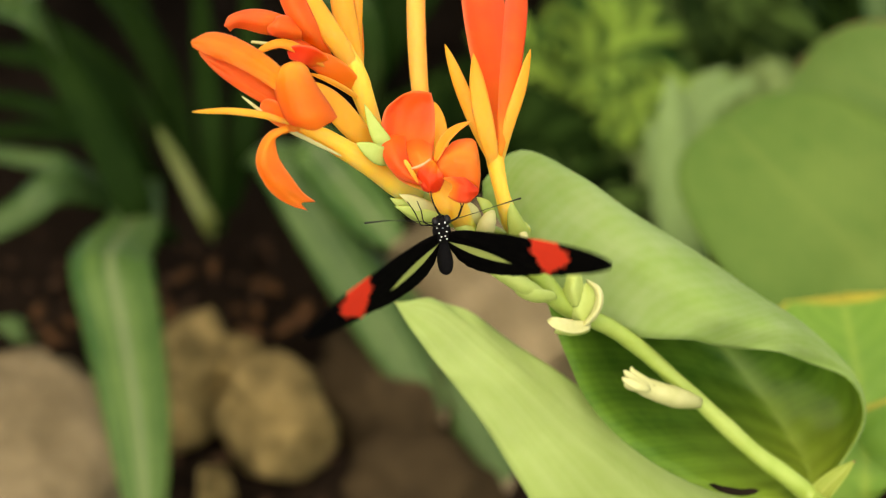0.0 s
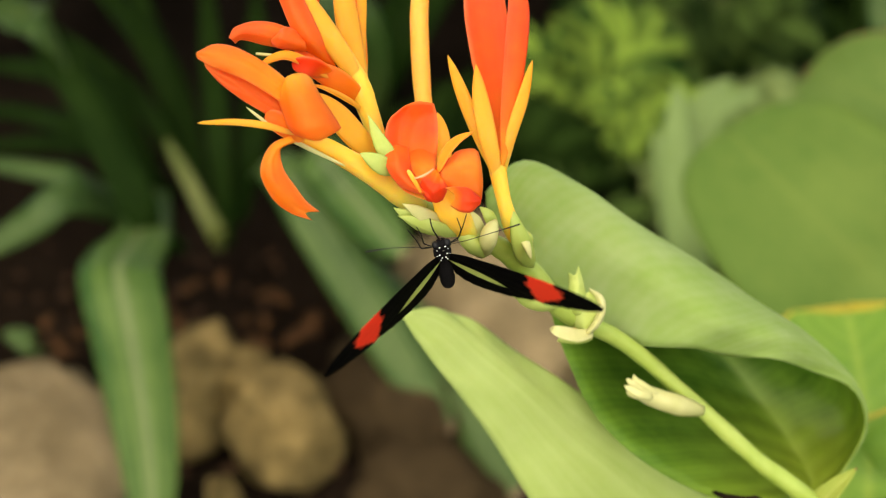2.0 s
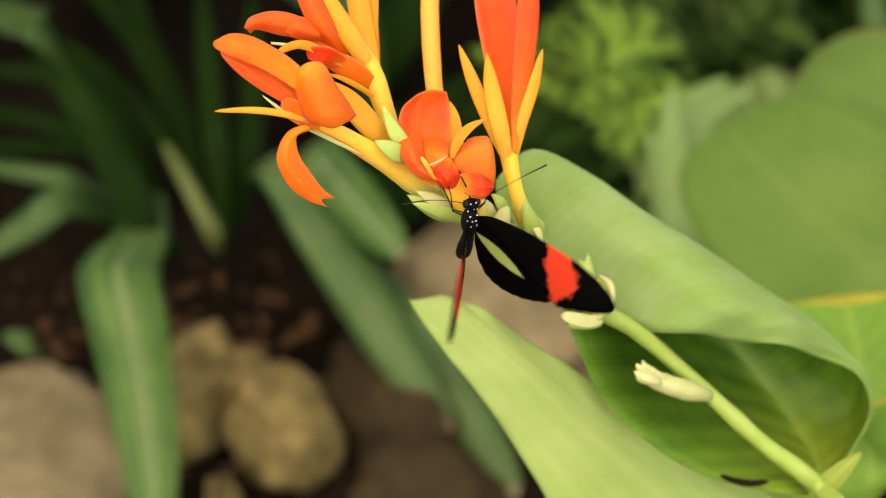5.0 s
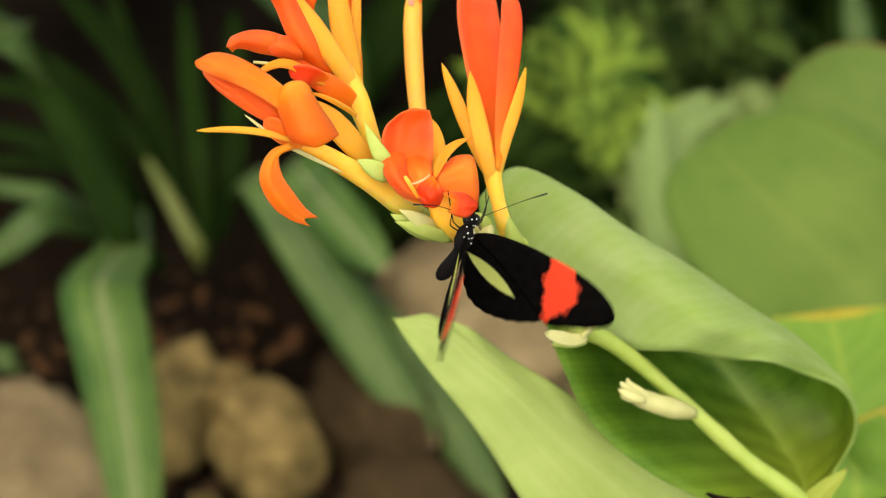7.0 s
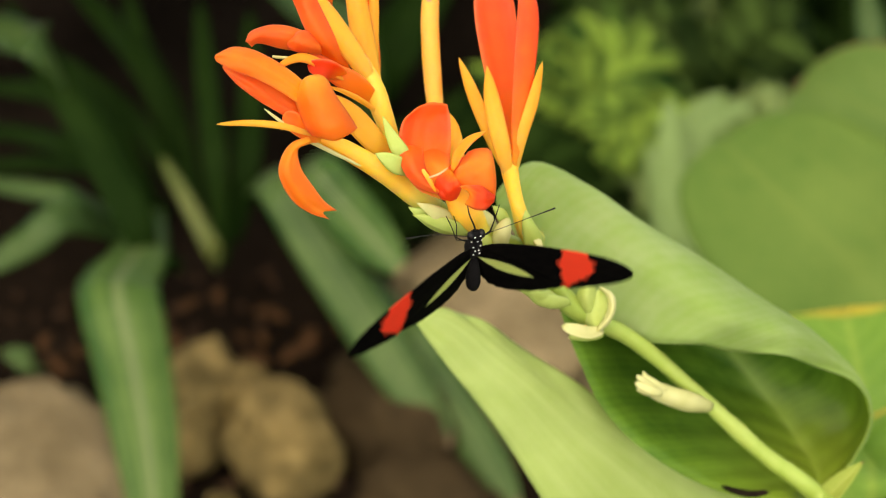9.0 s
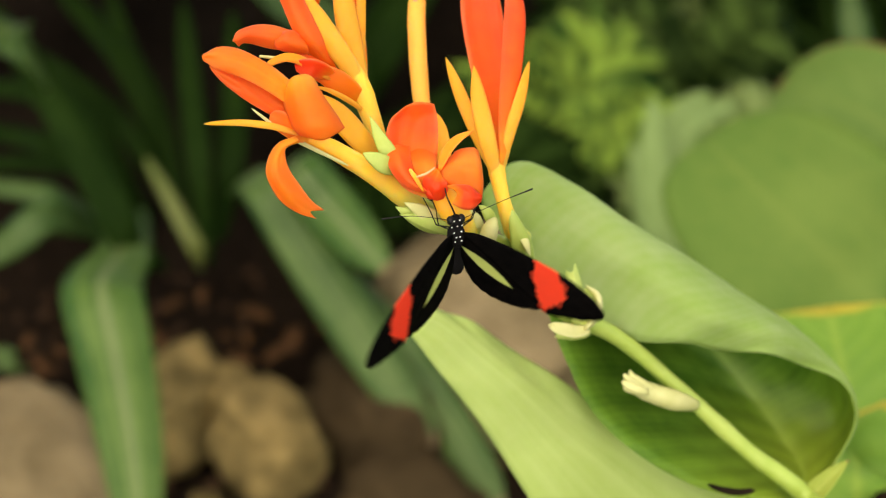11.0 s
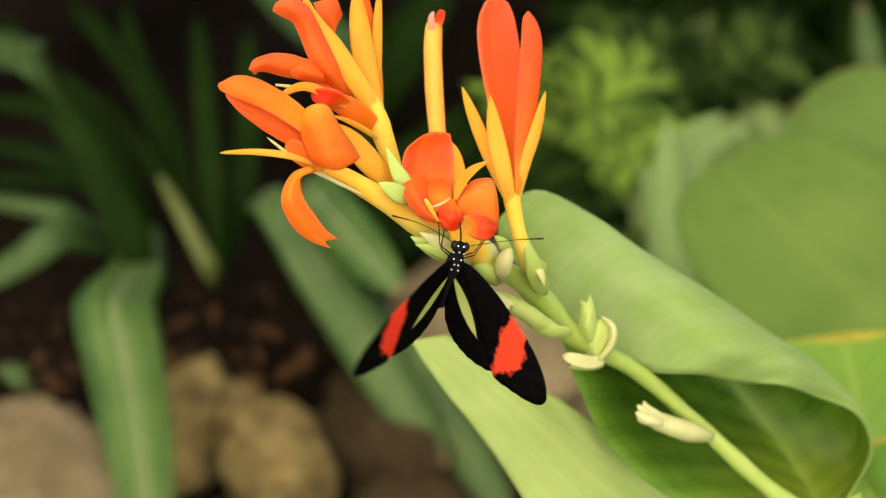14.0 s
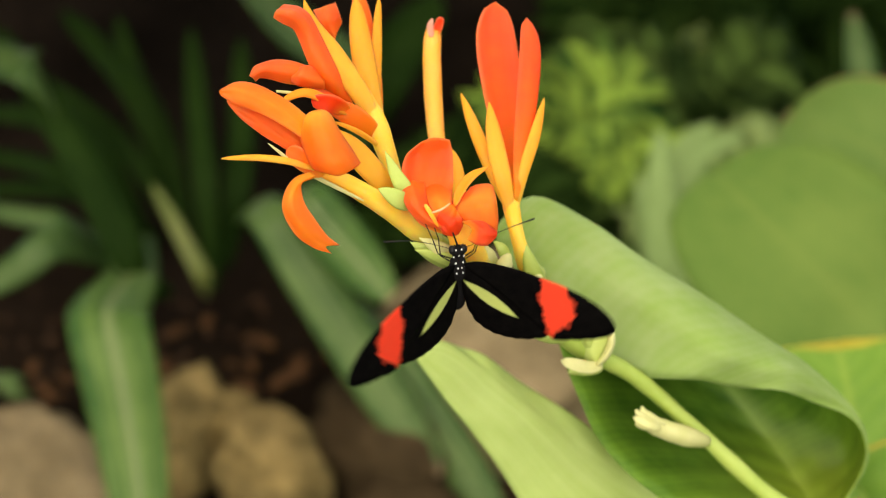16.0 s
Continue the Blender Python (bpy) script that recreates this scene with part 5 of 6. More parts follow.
def crumbs():
    """Twigs, chips and clods strewn over the soil, too many to count."""
    verts, faces = [], []
    for _ in range(420):
        x, y = random.uniform(-0.4, 0.3), random.uniform(0.55, 0.88)
        r = random.uniform(0.0015, 0.006)
        turn = Euler((random.uniform(0, 3), random.uniform(0, 3), random.uniform(0, 3))).to_matrix()
        k = len(verts)
        for d in ((1, 0, 0), (-1, 0, 0), (0, 1, 0), (0, -1, 0), (0, 0, 1), (0, 0, -1)):
            q = turn @ Vector((d[0] * random.uniform(0.5, 1.6), d[1] * random.uniform(0.3, 1), d[2] * random.uniform(0.3, 1)))
            verts.append(Vector((x, y, -0.015 + r)) + q * r)
        faces += [(k + a, k + b, k + c) for a, b, c in ((0, 2, 4), (2, 1, 4), (1, 3, 4), (3, 0, 4), (2, 0, 5), (1, 2, 5), (3, 1, 5), (0, 3, 5))]
    me = bpy.data.meshes.new("soil_crumbs")
    me.from_pydata(verts, [], faces)
    bm = bmesh.new()
    bm.from_mesh(me)
    return tagged(part("soil_crumbs", bm, CHIPS, None), "brown chips and clods strewn over the soil", "litter", kind="stuff")


crumbs()


# ---- butterfly: x to its right wing, y to its head, z to its back ----
butterfly = thing("butterfly", (0, 0, 0.4), "black butterfly with scarlet and yellow wing bars feeding on canna", "butterfly")
MM = 0.001


def outlined(points, n, wave, count):
    """A closed wing outline through a few points in millimetres, with a scalloped hind margin."""
    loop = [Vector((x, y, 0)) for x, y in points]
    loop = loop[-2:] + loop + loop[:2]
    curve = through_points(loop, n * (len(loop) - 1))[2 * n:-2 * n]
    out = []
    for k, p in enumerate(curve[:-1] if (curve[0] - curve[-1]).length < 0.05 else curve):
        low = min(1.0, max(0.0, (-p.y - 2.0) / 3.0))
        out.append(Vector((p.x, p.y + wave * low * math.sin(p.x * count), 0)))
    return out


def wing_mesh(points, side, lift, camber, wave=0.22, count=2.6):
    """A thin, slightly arched wing plate; UV is its plane."""
    rim = outlined(points, 5, wave, count)
    bm = bmesh.new()
    layer = bm.loops.layers.uv.verify()
    centre = sum(rim, Vector()) / len(rim)
    rings = 7

    def place(p, dz):
        z = camber * (1 - (p.y / 15) ** 2) * math.sin(min(1, p.x / 37) * math.pi) + 0.03 * math.sin(p.y * 1.7 + p.x * 0.25)
        return Vector((side * p.x, p.y, z + lift + dz)) * MM

    sides = []
    for dz in (0.05, -0.05):
        mid = bm.verts.new(place(centre, dz))
        levels = [[bm.verts.new(place(centre.lerp(p, k / rings), dz if k < rings else 0.3 * dz)) for p in rim] for k in range(1, rings + 1)]
        flat = {mid: centre}
        for k, level in enumerate(levels):
            for v, p in zip(level, rim):
                flat[v] = centre.lerp(p, (k + 1) / rings)
        fs = []
        m = len(rim)
        for j in range(m):
            q = (j + 1) % m
            fs.append((mid, levels[0][j], levels[0][q]))
            for a, b in zip(levels, levels[1:]):
                fs.append((a[j], b[j], b[q], a[q]))
        for vs in fs:
            f = bm.faces.new(vs)
            for loop in f.loops:
                p = flat[loop.vert]
                loop[layer].uv = (p.x / 40, p.y / 40 + 0.5)
        sides.append(levels[-1])
    m = len(rim)
    for j in range(m):
        q = (j + 1) % m
        bm.faces.new((sides[0][j], sides[0][q], sides[1][q], sides[1][j]))
    bmesh.ops.recalc_face_normals(bm, faces=bm.faces)
    return bm


FOREWING = [(0, -0.6), (1.6, 1.4), (5, 3.1), (10, 4.5), (15, 5.3), (20.5, 5.7), (25.5, 5.5), (29.6, 4.6), (32.8, 3.0), (34.5, 0.8), (34.0, -1.6), (31.0, -4.4), (27.0, -6.9), (23.5, -8.7), (18, -6.6), (12, -4.2), (6, -2.2), (2, -1.4)]
HINDWING = [(0.4, -0.6), (4, -1.6), (10, -3.2), (17, -5.6), (22, -8.0), (21.4, -9.8), (18.4, -12.2), (14.8, -14.0), (11, -14.7), (7.5, -14.0), (5.2, -12.4), (3, -9.6), (1.2, -6), (0.4, -3)]
wings = {}
for side, name in ((-1, "left_wing"), (1, "right_wing")):
    wings[side] = part(name, wing_mesh(FOREWING, side, 0.12, 0.5, 0.14), FORE, butterfly, "black forewing with a scarlet band")
    part("hindwing", wing_mesh(HINDWING, side, -0.12, 0.5, 0.16), HIND, wings[side], "black hindwing with a pale yellow bar")


def jointed(points):
    """The points of a leg with short knees, so that it runs straight between them."""
    p = [Vector(q) for q in points]
    out = [p[0]]
    for a, b in zip(p, p[1:]):
        out += [a.lerp(b, 0.12), a.lerp(b, 0.88)]
    return out + [p[-1]]


part("thorax", lump((0, -0.0022, -0.0006), (0.0019, 0.0036, 0.0019), rough=0.08, grain=4, fine=4), BLACK, butterfly)
head = part("head", lump((0, 0.0024, -0.0004), (0.0016, 0.0014, 0.0014), rough=0.06, grain=4), BLACK, butterfly)
for side in (-1, 1):
    part("eye", lump((side * 0.0012, 0.0029, -0.0003), (0.0008, 0.0010, 0.0010), rough=0.0), GLOSSY, head, "glossy black compound eye")
abdomen = part("abdomen", tube([(0, 0.0006, 0), (0, -0.003, 0.0001), (0, -0.0065, 0), (0, -0.009, -0.0004), (0, -0.0106, -0.0008)], [0.0012, 0.0014, 0.0017, 0.0014, 0.0003], 20, 14, lumps=0.06), BLACK, butterfly)
for x, y, z in ((0.0006, 0.0034, 0.0006), (-0.0006, 0.0034, 0.0006), (0.0011, 0.0015, 0.0004), (-0.0011, 0.0015, 0.0004), (0, 0.0021, 0.0009), (0.0008, 0.0003, 0.0010), (-0.0008, 0.0003, 0.0010),
                (0.0004, -0.0009, 0.0013), (-0.0004, -0.0009, 0.0013), (0.0013, -0.0008, 0.0008), (-0.0013, -0.0008, 0.0008), (0.0007, -0.0022, 0.0013), (-0.0007, -0.0022, 0.0013)):
    part("spot", lump((x, y, z), (0.00020, 0.00020, 0.00014), rough=0.1, fine=2), WHITE, butterfly)
for points, name in (
    ([(0.0007, 0.0032, 0.0003), (0.005, 0.0056, 0.0012), (0.0105, 0.0080, 0.0018), (0.016, 0.0096, 0.0020)], "antenna"),
    ([(-0.0007, 0.0032, 0.0003), (-0.005, 0.0052, 0.0000), (-0.010, 0.0066, -0.0006), (-0.0155, 0.0070, -0.0010)], "antenna"),
):
    part(name, tube(points, [0.00008, 0.000075, 0.00008, 0.00019], 16, 7), GLOSSY, butterfly, "thin black clubbed antenna")
part("proboscis", tube([(0, 0.0036, -0.0010), (-0.0006, 0.0060, -0.0010), (-0.0012, 0.0078, -0.0024), (-0.0012, 0.0090, -0.0040)], [0.00022, 0.00018, 0.00015, 0.00012], 12, 7), GLOSSY, butterfly)
for points in (
    [(-0.0012, 0.0000, -0.0012), (-0.0042, 0.0022, -0.0006), (-0.0050, 0.0052, -0.0020), (-0.0062, 0.0086, -0.0030)],
    [(-0.0012, -0.0008, -0.0012), (-0.0034, 0.0004, -0.0022), (-0.0036, 0.0044, -0.0028), (-0.0042, 0.0070, -0.0036)],
    [(0.0012, 0.0000, -0.0012), (0.0034, 0.0016, -0.0008), (0.0046, 0.0040, -0.0020), (0.0042, 0.0074, -0.0034)],
    [(0.0012, -0.0008, -0.0012), (0.0040, 0.0002, -0.0020), (0.0052, 0.0030, -0.0030), (0.0064, 0.0056, -0.0044)],
):
    part("leg", tube(jointed(points), [0.00017, 0.00016, 0.00014, 0.00013, 0.00012, 0.00011, 0.00010, 0.00007], 28, 6), GLOSSY, butterfly, "thin black jointed leg")


for ob in butterfly.children:
    if "wing" not in ob.name and ob != abdomen:
        ob.data.transform(Matrix.Translation((0, -0.0012, 0)))
for ob in head.children:
    ob.data.transform(Matrix.Translation((0, -0.0012, 0)))


# ---- what moves ----
def beats(side, rows):
    """Wing poses from rows of seconds, degrees raised over the back, degrees swept backwards."""
    out = []
    for t, raised, swept in rows:
        m = Matrix.Translation((side * 0.0011, -0.0012, 0.0008)) @ Matrix.Rotation(radians(-side * raised), 4, "Y") @ Matrix.Rotation(radians(-side * swept), 4, "Z")
        out.append((t, m))
    return out


def bends(rows):
    """Abdomen poses from rows of seconds, degrees bent up towards the back."""
    return [(t, Matrix.Translation((0, -0.0062, -0.0008)) @ Matrix.Rotation(radians(-up), 4, "X")) for t, up in rows]


def motions():
    walk(butterfly, [
        (0, pose(-0.00024, 0.28815, 0.44082, 112.79, -6.31, 10.73)),
        (0.1, pose(-0.00042, 0.28832, 0.44104, 110.30, -4.95, 10.37)),
        (0.2, pose(-0.00037, 0.28849, 0.44127, 107.19, -3.33, 9.89)),
        (0.3, pose(-0.00013, 0.28859, 0.44140, 103.47, -1.58, 9.58)),
        (0.4, pose(0.00020, 0.28873, 0.44157, 99.77, 0.08, 9.75)),
        (0.5, pose(0.00047, 0.28872, 0.44157, 97.82, 1.33, 10.04)),
        (0.6, pose(0.00026, 0.28838, 0.44113, 99.02, 1.07, 10.45)),
        (0.7, pose(0.00010, 0.28808, 0.44075, 100.83, 0.65, 10.68)),
        (0.8, pose(0.00012, 0.28792, 0.44054, 104.15, -0.11, 10.84)),
        (0.9, pose(0.00002, 0.28782, 0.44042, 108.82, -1.19, 10.87)),
        (1, pose(-0.00020, 0.28770, 0.44027, 112.94, -2.24, 10.94)),
        (1.1, pose(-0.00022, 0.28751, 0.44003, 116.41, -3.90, 10.57)),
        (1.2, pose(-0.00031, 0.28729, 0.43974, 118.47, -5.51, 10.54)),
        (1.3, pose(-0.00045, 0.28707, 0.43945, 119.29, -6.96, 10.69)),
        (1.4, pose(-0.00066, 0.28689, 0.43921, 119.52, -8.22, 10.82)),
        (1.5, pose(-0.00062, 0.28673, 0.43902, 119.87, -9.32, 10.70)),
        (1.6, pose(-0.00032, 0.28677, 0.43908, 120.17, -9.23, 10.63)),
        (1.7, pose(-0.00039, 0.28667, 0.43895, 119.73, -8.92, 10.49)),
        (1.8, pose(-0.00067, 0.28654, 0.43876, 119.59, -8.76, 10.39)),
        (1.9, pose(-0.00080, 0.28651, 0.43873, 120.49, -8.92, 10.31)),
        (2, pose(-0.00079, 0.28651, 0.43874, 121.11, -9.12, 10.30)),
        (2.1, pose(-0.00101, 0.28649, 0.43871, 122.47, -8.97, 10.34)),
        (2.2, pose(-0.00104, 0.28646, 0.43868, 123.93, -8.73, 10.29)),
        (2.3, pose(-0.00096, 0.28644, 0.43865, 125.38, -8.55, 10.32)),
        (2.4, pose(-0.00071, 0.28642, 0.43862, 123.49, -7.92, 10.71)),
        (2.5, pose(-0.00051, 0.28647, 0.43869, 119.74, -6.74, 11.11)),
        (2.6, pose(-0.00058, 0.28648, 0.43869, 118.71, -5.99, 10.87)),
        (2.7, pose(-0.00048, 0.28655, 0.43880, 119.42, -5.53, 10.75)),
        (2.8, pose(-0.00020, 0.28652, 0.43875, 118.64, -5.19, 11.41)),
        (2.9, pose(-0.00016, 0.28650, 0.43872, 120.65, -5.75, 12.33)),
        (3, pose(-0.00023, 0.28661, 0.43887, 125.02, -7.10, 12.82)),
        (3.1, pose(-0.00027, 0.28682, 0.43914, 125.76, -8.49, 13.07)),
        (3.2, pose(-0.00008, 0.28711, 0.43950, 124.27, -9.08, 13.41)),
        (3.3, pose(0.00017, 0.28746, 0.43996, 122.71, -9.40, 13.61)),
        (3.4, pose(0.00026, 0.28767, 0.44024, 121.39, -9.98, 13.96)),
        (3.5, pose(0.00034, 0.28784, 0.44046, 118.51, -10.38, 15.17)),
        (3.6, pose(0.00073, 0.28830, 0.44104, 112.93, -8.57, 17.93)),
        (3.7, pose(0.00101, 0.28879, 0.44167, 103.32, -3.90, 21.35)),
        (5.8, pose(0.00460, 0.28965, 0.44276, 93.60, 1.92, 29.09)),
        (5.9, pose(0.00505, 0.28919, 0.44218, 94.16, 1.11, 31.30)),
        (6, pose(0.00556, 0.28891, 0.44181, 95.19, -0.17, 33.50)),
        (6.1, pose(0.00576, 0.28883, 0.44173, 98.84, -0.86, 35.28)),
        (6.2, pose(0.00607, 0.28884, 0.44172, 103.28, -1.69, 35.39)),
        (6.3, pose(0.00650, 0.28899, 0.44191, 107.94, -1.97, 33.83)),
        (6.4, pose(0.00670, 0.28906, 0.44201, 112.48, -1.84, 31.77)),
        (6.5, pose(0.00683, 0.28910, 0.44207, 113.47, 0.75, 31.18)),
        (6.6, pose(0.00683, 0.28925, 0.44226, 109.36, 5.22, 30.90)),
        (6.7, pose(0.00606, 0.28949, 0.44255, 101.09, 12.62, 30.61)),
        (6.8, pose(0.00563, 0.28961, 0.44270, 94.34, 17.62, 29.86)),
        (6.9, pose(0.00569, 0.28973, 0.44285, 92.33, 18.29, 29.99)),
        (7, pose(0.00562, 0.28988, 0.44304, 92.49, 17.17, 30.88)),
        (7.1, pose(0.00501, 0.29002, 0.44322, 93.40, 13.07, 30.17)),
        (7.2, pose(0.00410, 0.28997, 0.44316, 96.07, 8.47, 27.26)),
        (7.3, pose(0.00359, 0.28959, 0.44268, 95.90, 6.62, 24.24)),
        (7.4, pose(0.00387, 0.28953, 0.44261, 90.56, 7.64, 23.50)),
        (7.5, pose(0.00439, 0.28999, 0.44319, 84.95, 8.39, 24.01)),
        (7.6, pose(0.00460, 0.29003, 0.44325, 84.71, 8.81, 24.99)),
        (7.7, pose(0.00427, 0.28975, 0.44289, 86.39, 8.10, 25.76)),
        (7.8, pose(0.00368, 0.28936, 0.44238, 89.31, 6.41, 26.88)),
        (7.9, pose(0.00346, 0.28885, 0.44173, 92.86, 4.48, 27.51)),
        (8, pose(0.00366, 0.28838, 0.44113, 96.92, 2.68, 27.01)),
        (8.1, pose(0.00341, 0.28820, 0.44090, 102.77, 0.16, 24.75)),
        (8.2, pose(0.00321, 0.28805, 0.44072, 107.83, -1.59, 22.49)),
        (8.3, pose(0.00314, 0.28817, 0.44087, 110.16, -2.05, 21.38)),
        (8.4, pose(0.00307, 0.28811, 0.44078, 110.15, -1.50, 21.18)),
        (8.5, pose(0.00310, 0.28751, 0.44003, 108.49, -0.00, 21.13)),
        (8.6, pose(0.00327, 0.28706, 0.43946, 105.00, 1.72, 21.40)),
        (8.7, pose(0.00350, 0.28683, 0.43917, 103.43, 2.40, 21.15)),
        (8.8, pose(0.00368, 0.28663, 0.43892, 104.29, 1.78, 20.67)),
        (8.9, pose(0.00350, 0.28673, 0.43906, 107.60, -0.10, 19.83)),
        (9, pose(0.00321, 0.28719, 0.43966, 111.00, -2.10, 18.88)),
        (9.1, pose(0.00340, 0.28770, 0.44030, 112.58, -4.09, 18.18)),
        (9.2, pose(0.00358, 0.28809, 0.44080, 110.96, -5.11, 18.67)),
        (9.3, pose(0.00353, 0.28835, 0.44111, 105.03, -4.51, 20.11)),
        (9.4, pose(0.00294, 0.28875, 0.44162, 98.24, -3.04, 20.43)),
        (9.5, pose(0.00223, 0.28923, 0.44222, 94.02, -2.17, 18.89)),
        (9.6, pose(0.00214, 0.28980, 0.44296, 93.00, -1.58, 17.22)),
        (9.7, pose(0.00241, 0.29029, 0.44359, 93.96, -1.62, 15.98)),
        (11.8, pose(0.00017, 0.28831, 0.44104, 99.86, -6.08, 10.76)),
        (11.9, pose(-0.00052, 0.28831, 0.44103, 97.62, -5.83, 8.91)),
        (12, pose(-0.00086, 0.28858, 0.44139, 97.27, -5.99, 7.70)),
        (12.1, pose(-0.00177, 0.28922, 0.44220, 95.29, -6.54, 7.35)),
        (12.2, pose(-0.00239, 0.28963, 0.44272, 93.14, -6.37, 5.97)),
        (12.3, pose(-0.00272, 0.28984, 0.44301, 91.70, -6.03, 4.18)),
        (12.4, pose(-0.00244, 0.29017, 0.44342, 90.29, -6.50, 4.10)),
        (12.5, pose(-0.00176, 0.29024, 0.44351, 88.87, -7.05, 4.53)),
        (12.6, pose(-0.00084, 0.28989, 0.44307, 89.14, -6.55, 4.47)),
        (12.7, pose(-0.00074, 0.28982, 0.44297, 89.04, -5.84, 3.56)),
        (12.8, pose(-0.00129, 0.28996, 0.44316, 88.52, -5.10, 1.97)),
        (12.9, pose(-0.00143, 0.29010, 0.44333, 88.19, -4.38, 1.09)),
        (13, pose(-0.00121, 0.29017, 0.44342, 88.09, -3.73, 1.02)),
        (13.1, pose(-0.00123, 0.29014, 0.44338, 86.84, -3.04, 1.46)),
        (13.2, pose(-0.00101, 0.29022, 0.44347, 85.89, -2.13, 2.10)),
        (13.3, pose(-0.00091, 0.29029, 0.44357, 85.39, -1.04, 2.73)),
        (13.4, pose(-0.00099, 0.29026, 0.44354, 84.87, 0.16, 2.87)),
        (13.5, pose(-0.00089, 0.29009, 0.44330, 84.45, 1.45, 2.04)),
        (13.6, pose(-0.00065, 0.28955, 0.44261, 84.91, 4.42, 0.80)),
        (13.7, pose(-0.00059, 0.28923, 0.44220, 84.64, 7.37, -0.09)),
        (13.8, pose(-0.00059, 0.28920, 0.44217, 84.86, 9.96, 0.13)),
        (13.9, pose(-0.00065, 0.28922, 0.44218, 86.04, 12.22, 1.24)),
        (14, pose(-0.00088, 0.28941, 0.44243, 87.63, 14.20, 2.88)),
        (14.1, pose(-0.00114, 0.28939, 0.44240, 89.07, 13.33, 4.53)),
        (14.2, pose(-0.00140, 0.28918, 0.44214, 89.78, 12.48, 4.76)),
        (14.3, pose(-0.00131, 0.28908, 0.44202, 89.92, 11.47, 4.56)),
        (14.4, pose(-0.00109, 0.28902, 0.44194, 90.21, 10.24, 5.26)),
        (14.5, pose(-0.00087, 0.28896, 0.44185, 91.17, 9.18, 6.15)),
        (14.6, pose(-0.00099, 0.28913, 0.44207, 91.00, 9.08, 7.14)),
        (14.7, pose(-0.00094, 0.28945, 0.44248, 90.78, 8.63, 8.69)),
        (14.8, pose(-0.00095, 0.28965, 0.44275, 91.02, 7.71, 9.78)),
        (14.9, pose(-0.00097, 0.28941, 0.44245, 90.76, 6.94, 9.32)),
        (15, pose(-0.00110, 0.28882, 0.44168, 89.63, 6.45, 7.35)),
        (15.1, pose(-0.00109, 0.28855, 0.44133, 89.99, 6.40, 6.97)),
        (15.2, pose(-0.00115, 0.28857, 0.44136, 90.73, 6.03, 8.25)),
        (15.3, pose(-0.00111, 0.28861, 0.44139, 91.84, 5.73, 9.36)),
        (15.4, pose(-0.00100, 0.28873, 0.44155, 93.25, 5.54, 9.86)),
        (15.5, pose(-0.00079, 0.28887, 0.44171, 94.67, 5.77, 9.86)),
        (15.6, pose(-0.00046, 0.28882, 0.44164, 94.02, 4.50, 9.48)),
        (15.7, pose(-0.00035, 0.28889, 0.44172, 92.86, 3.09, 9.30)),
        (15.8, pose(-0.00060, 0.28885, 0.44167, 91.27, 1.55, 9.25)),
        (15.9, pose(-0.00067, 0.28894, 0.44178, 90.13, -0.21, 10.19)),
        (16, pose(-0.00079, 0.28970, 0.44275, 89.54, -1.75, 11.01)),
    ])
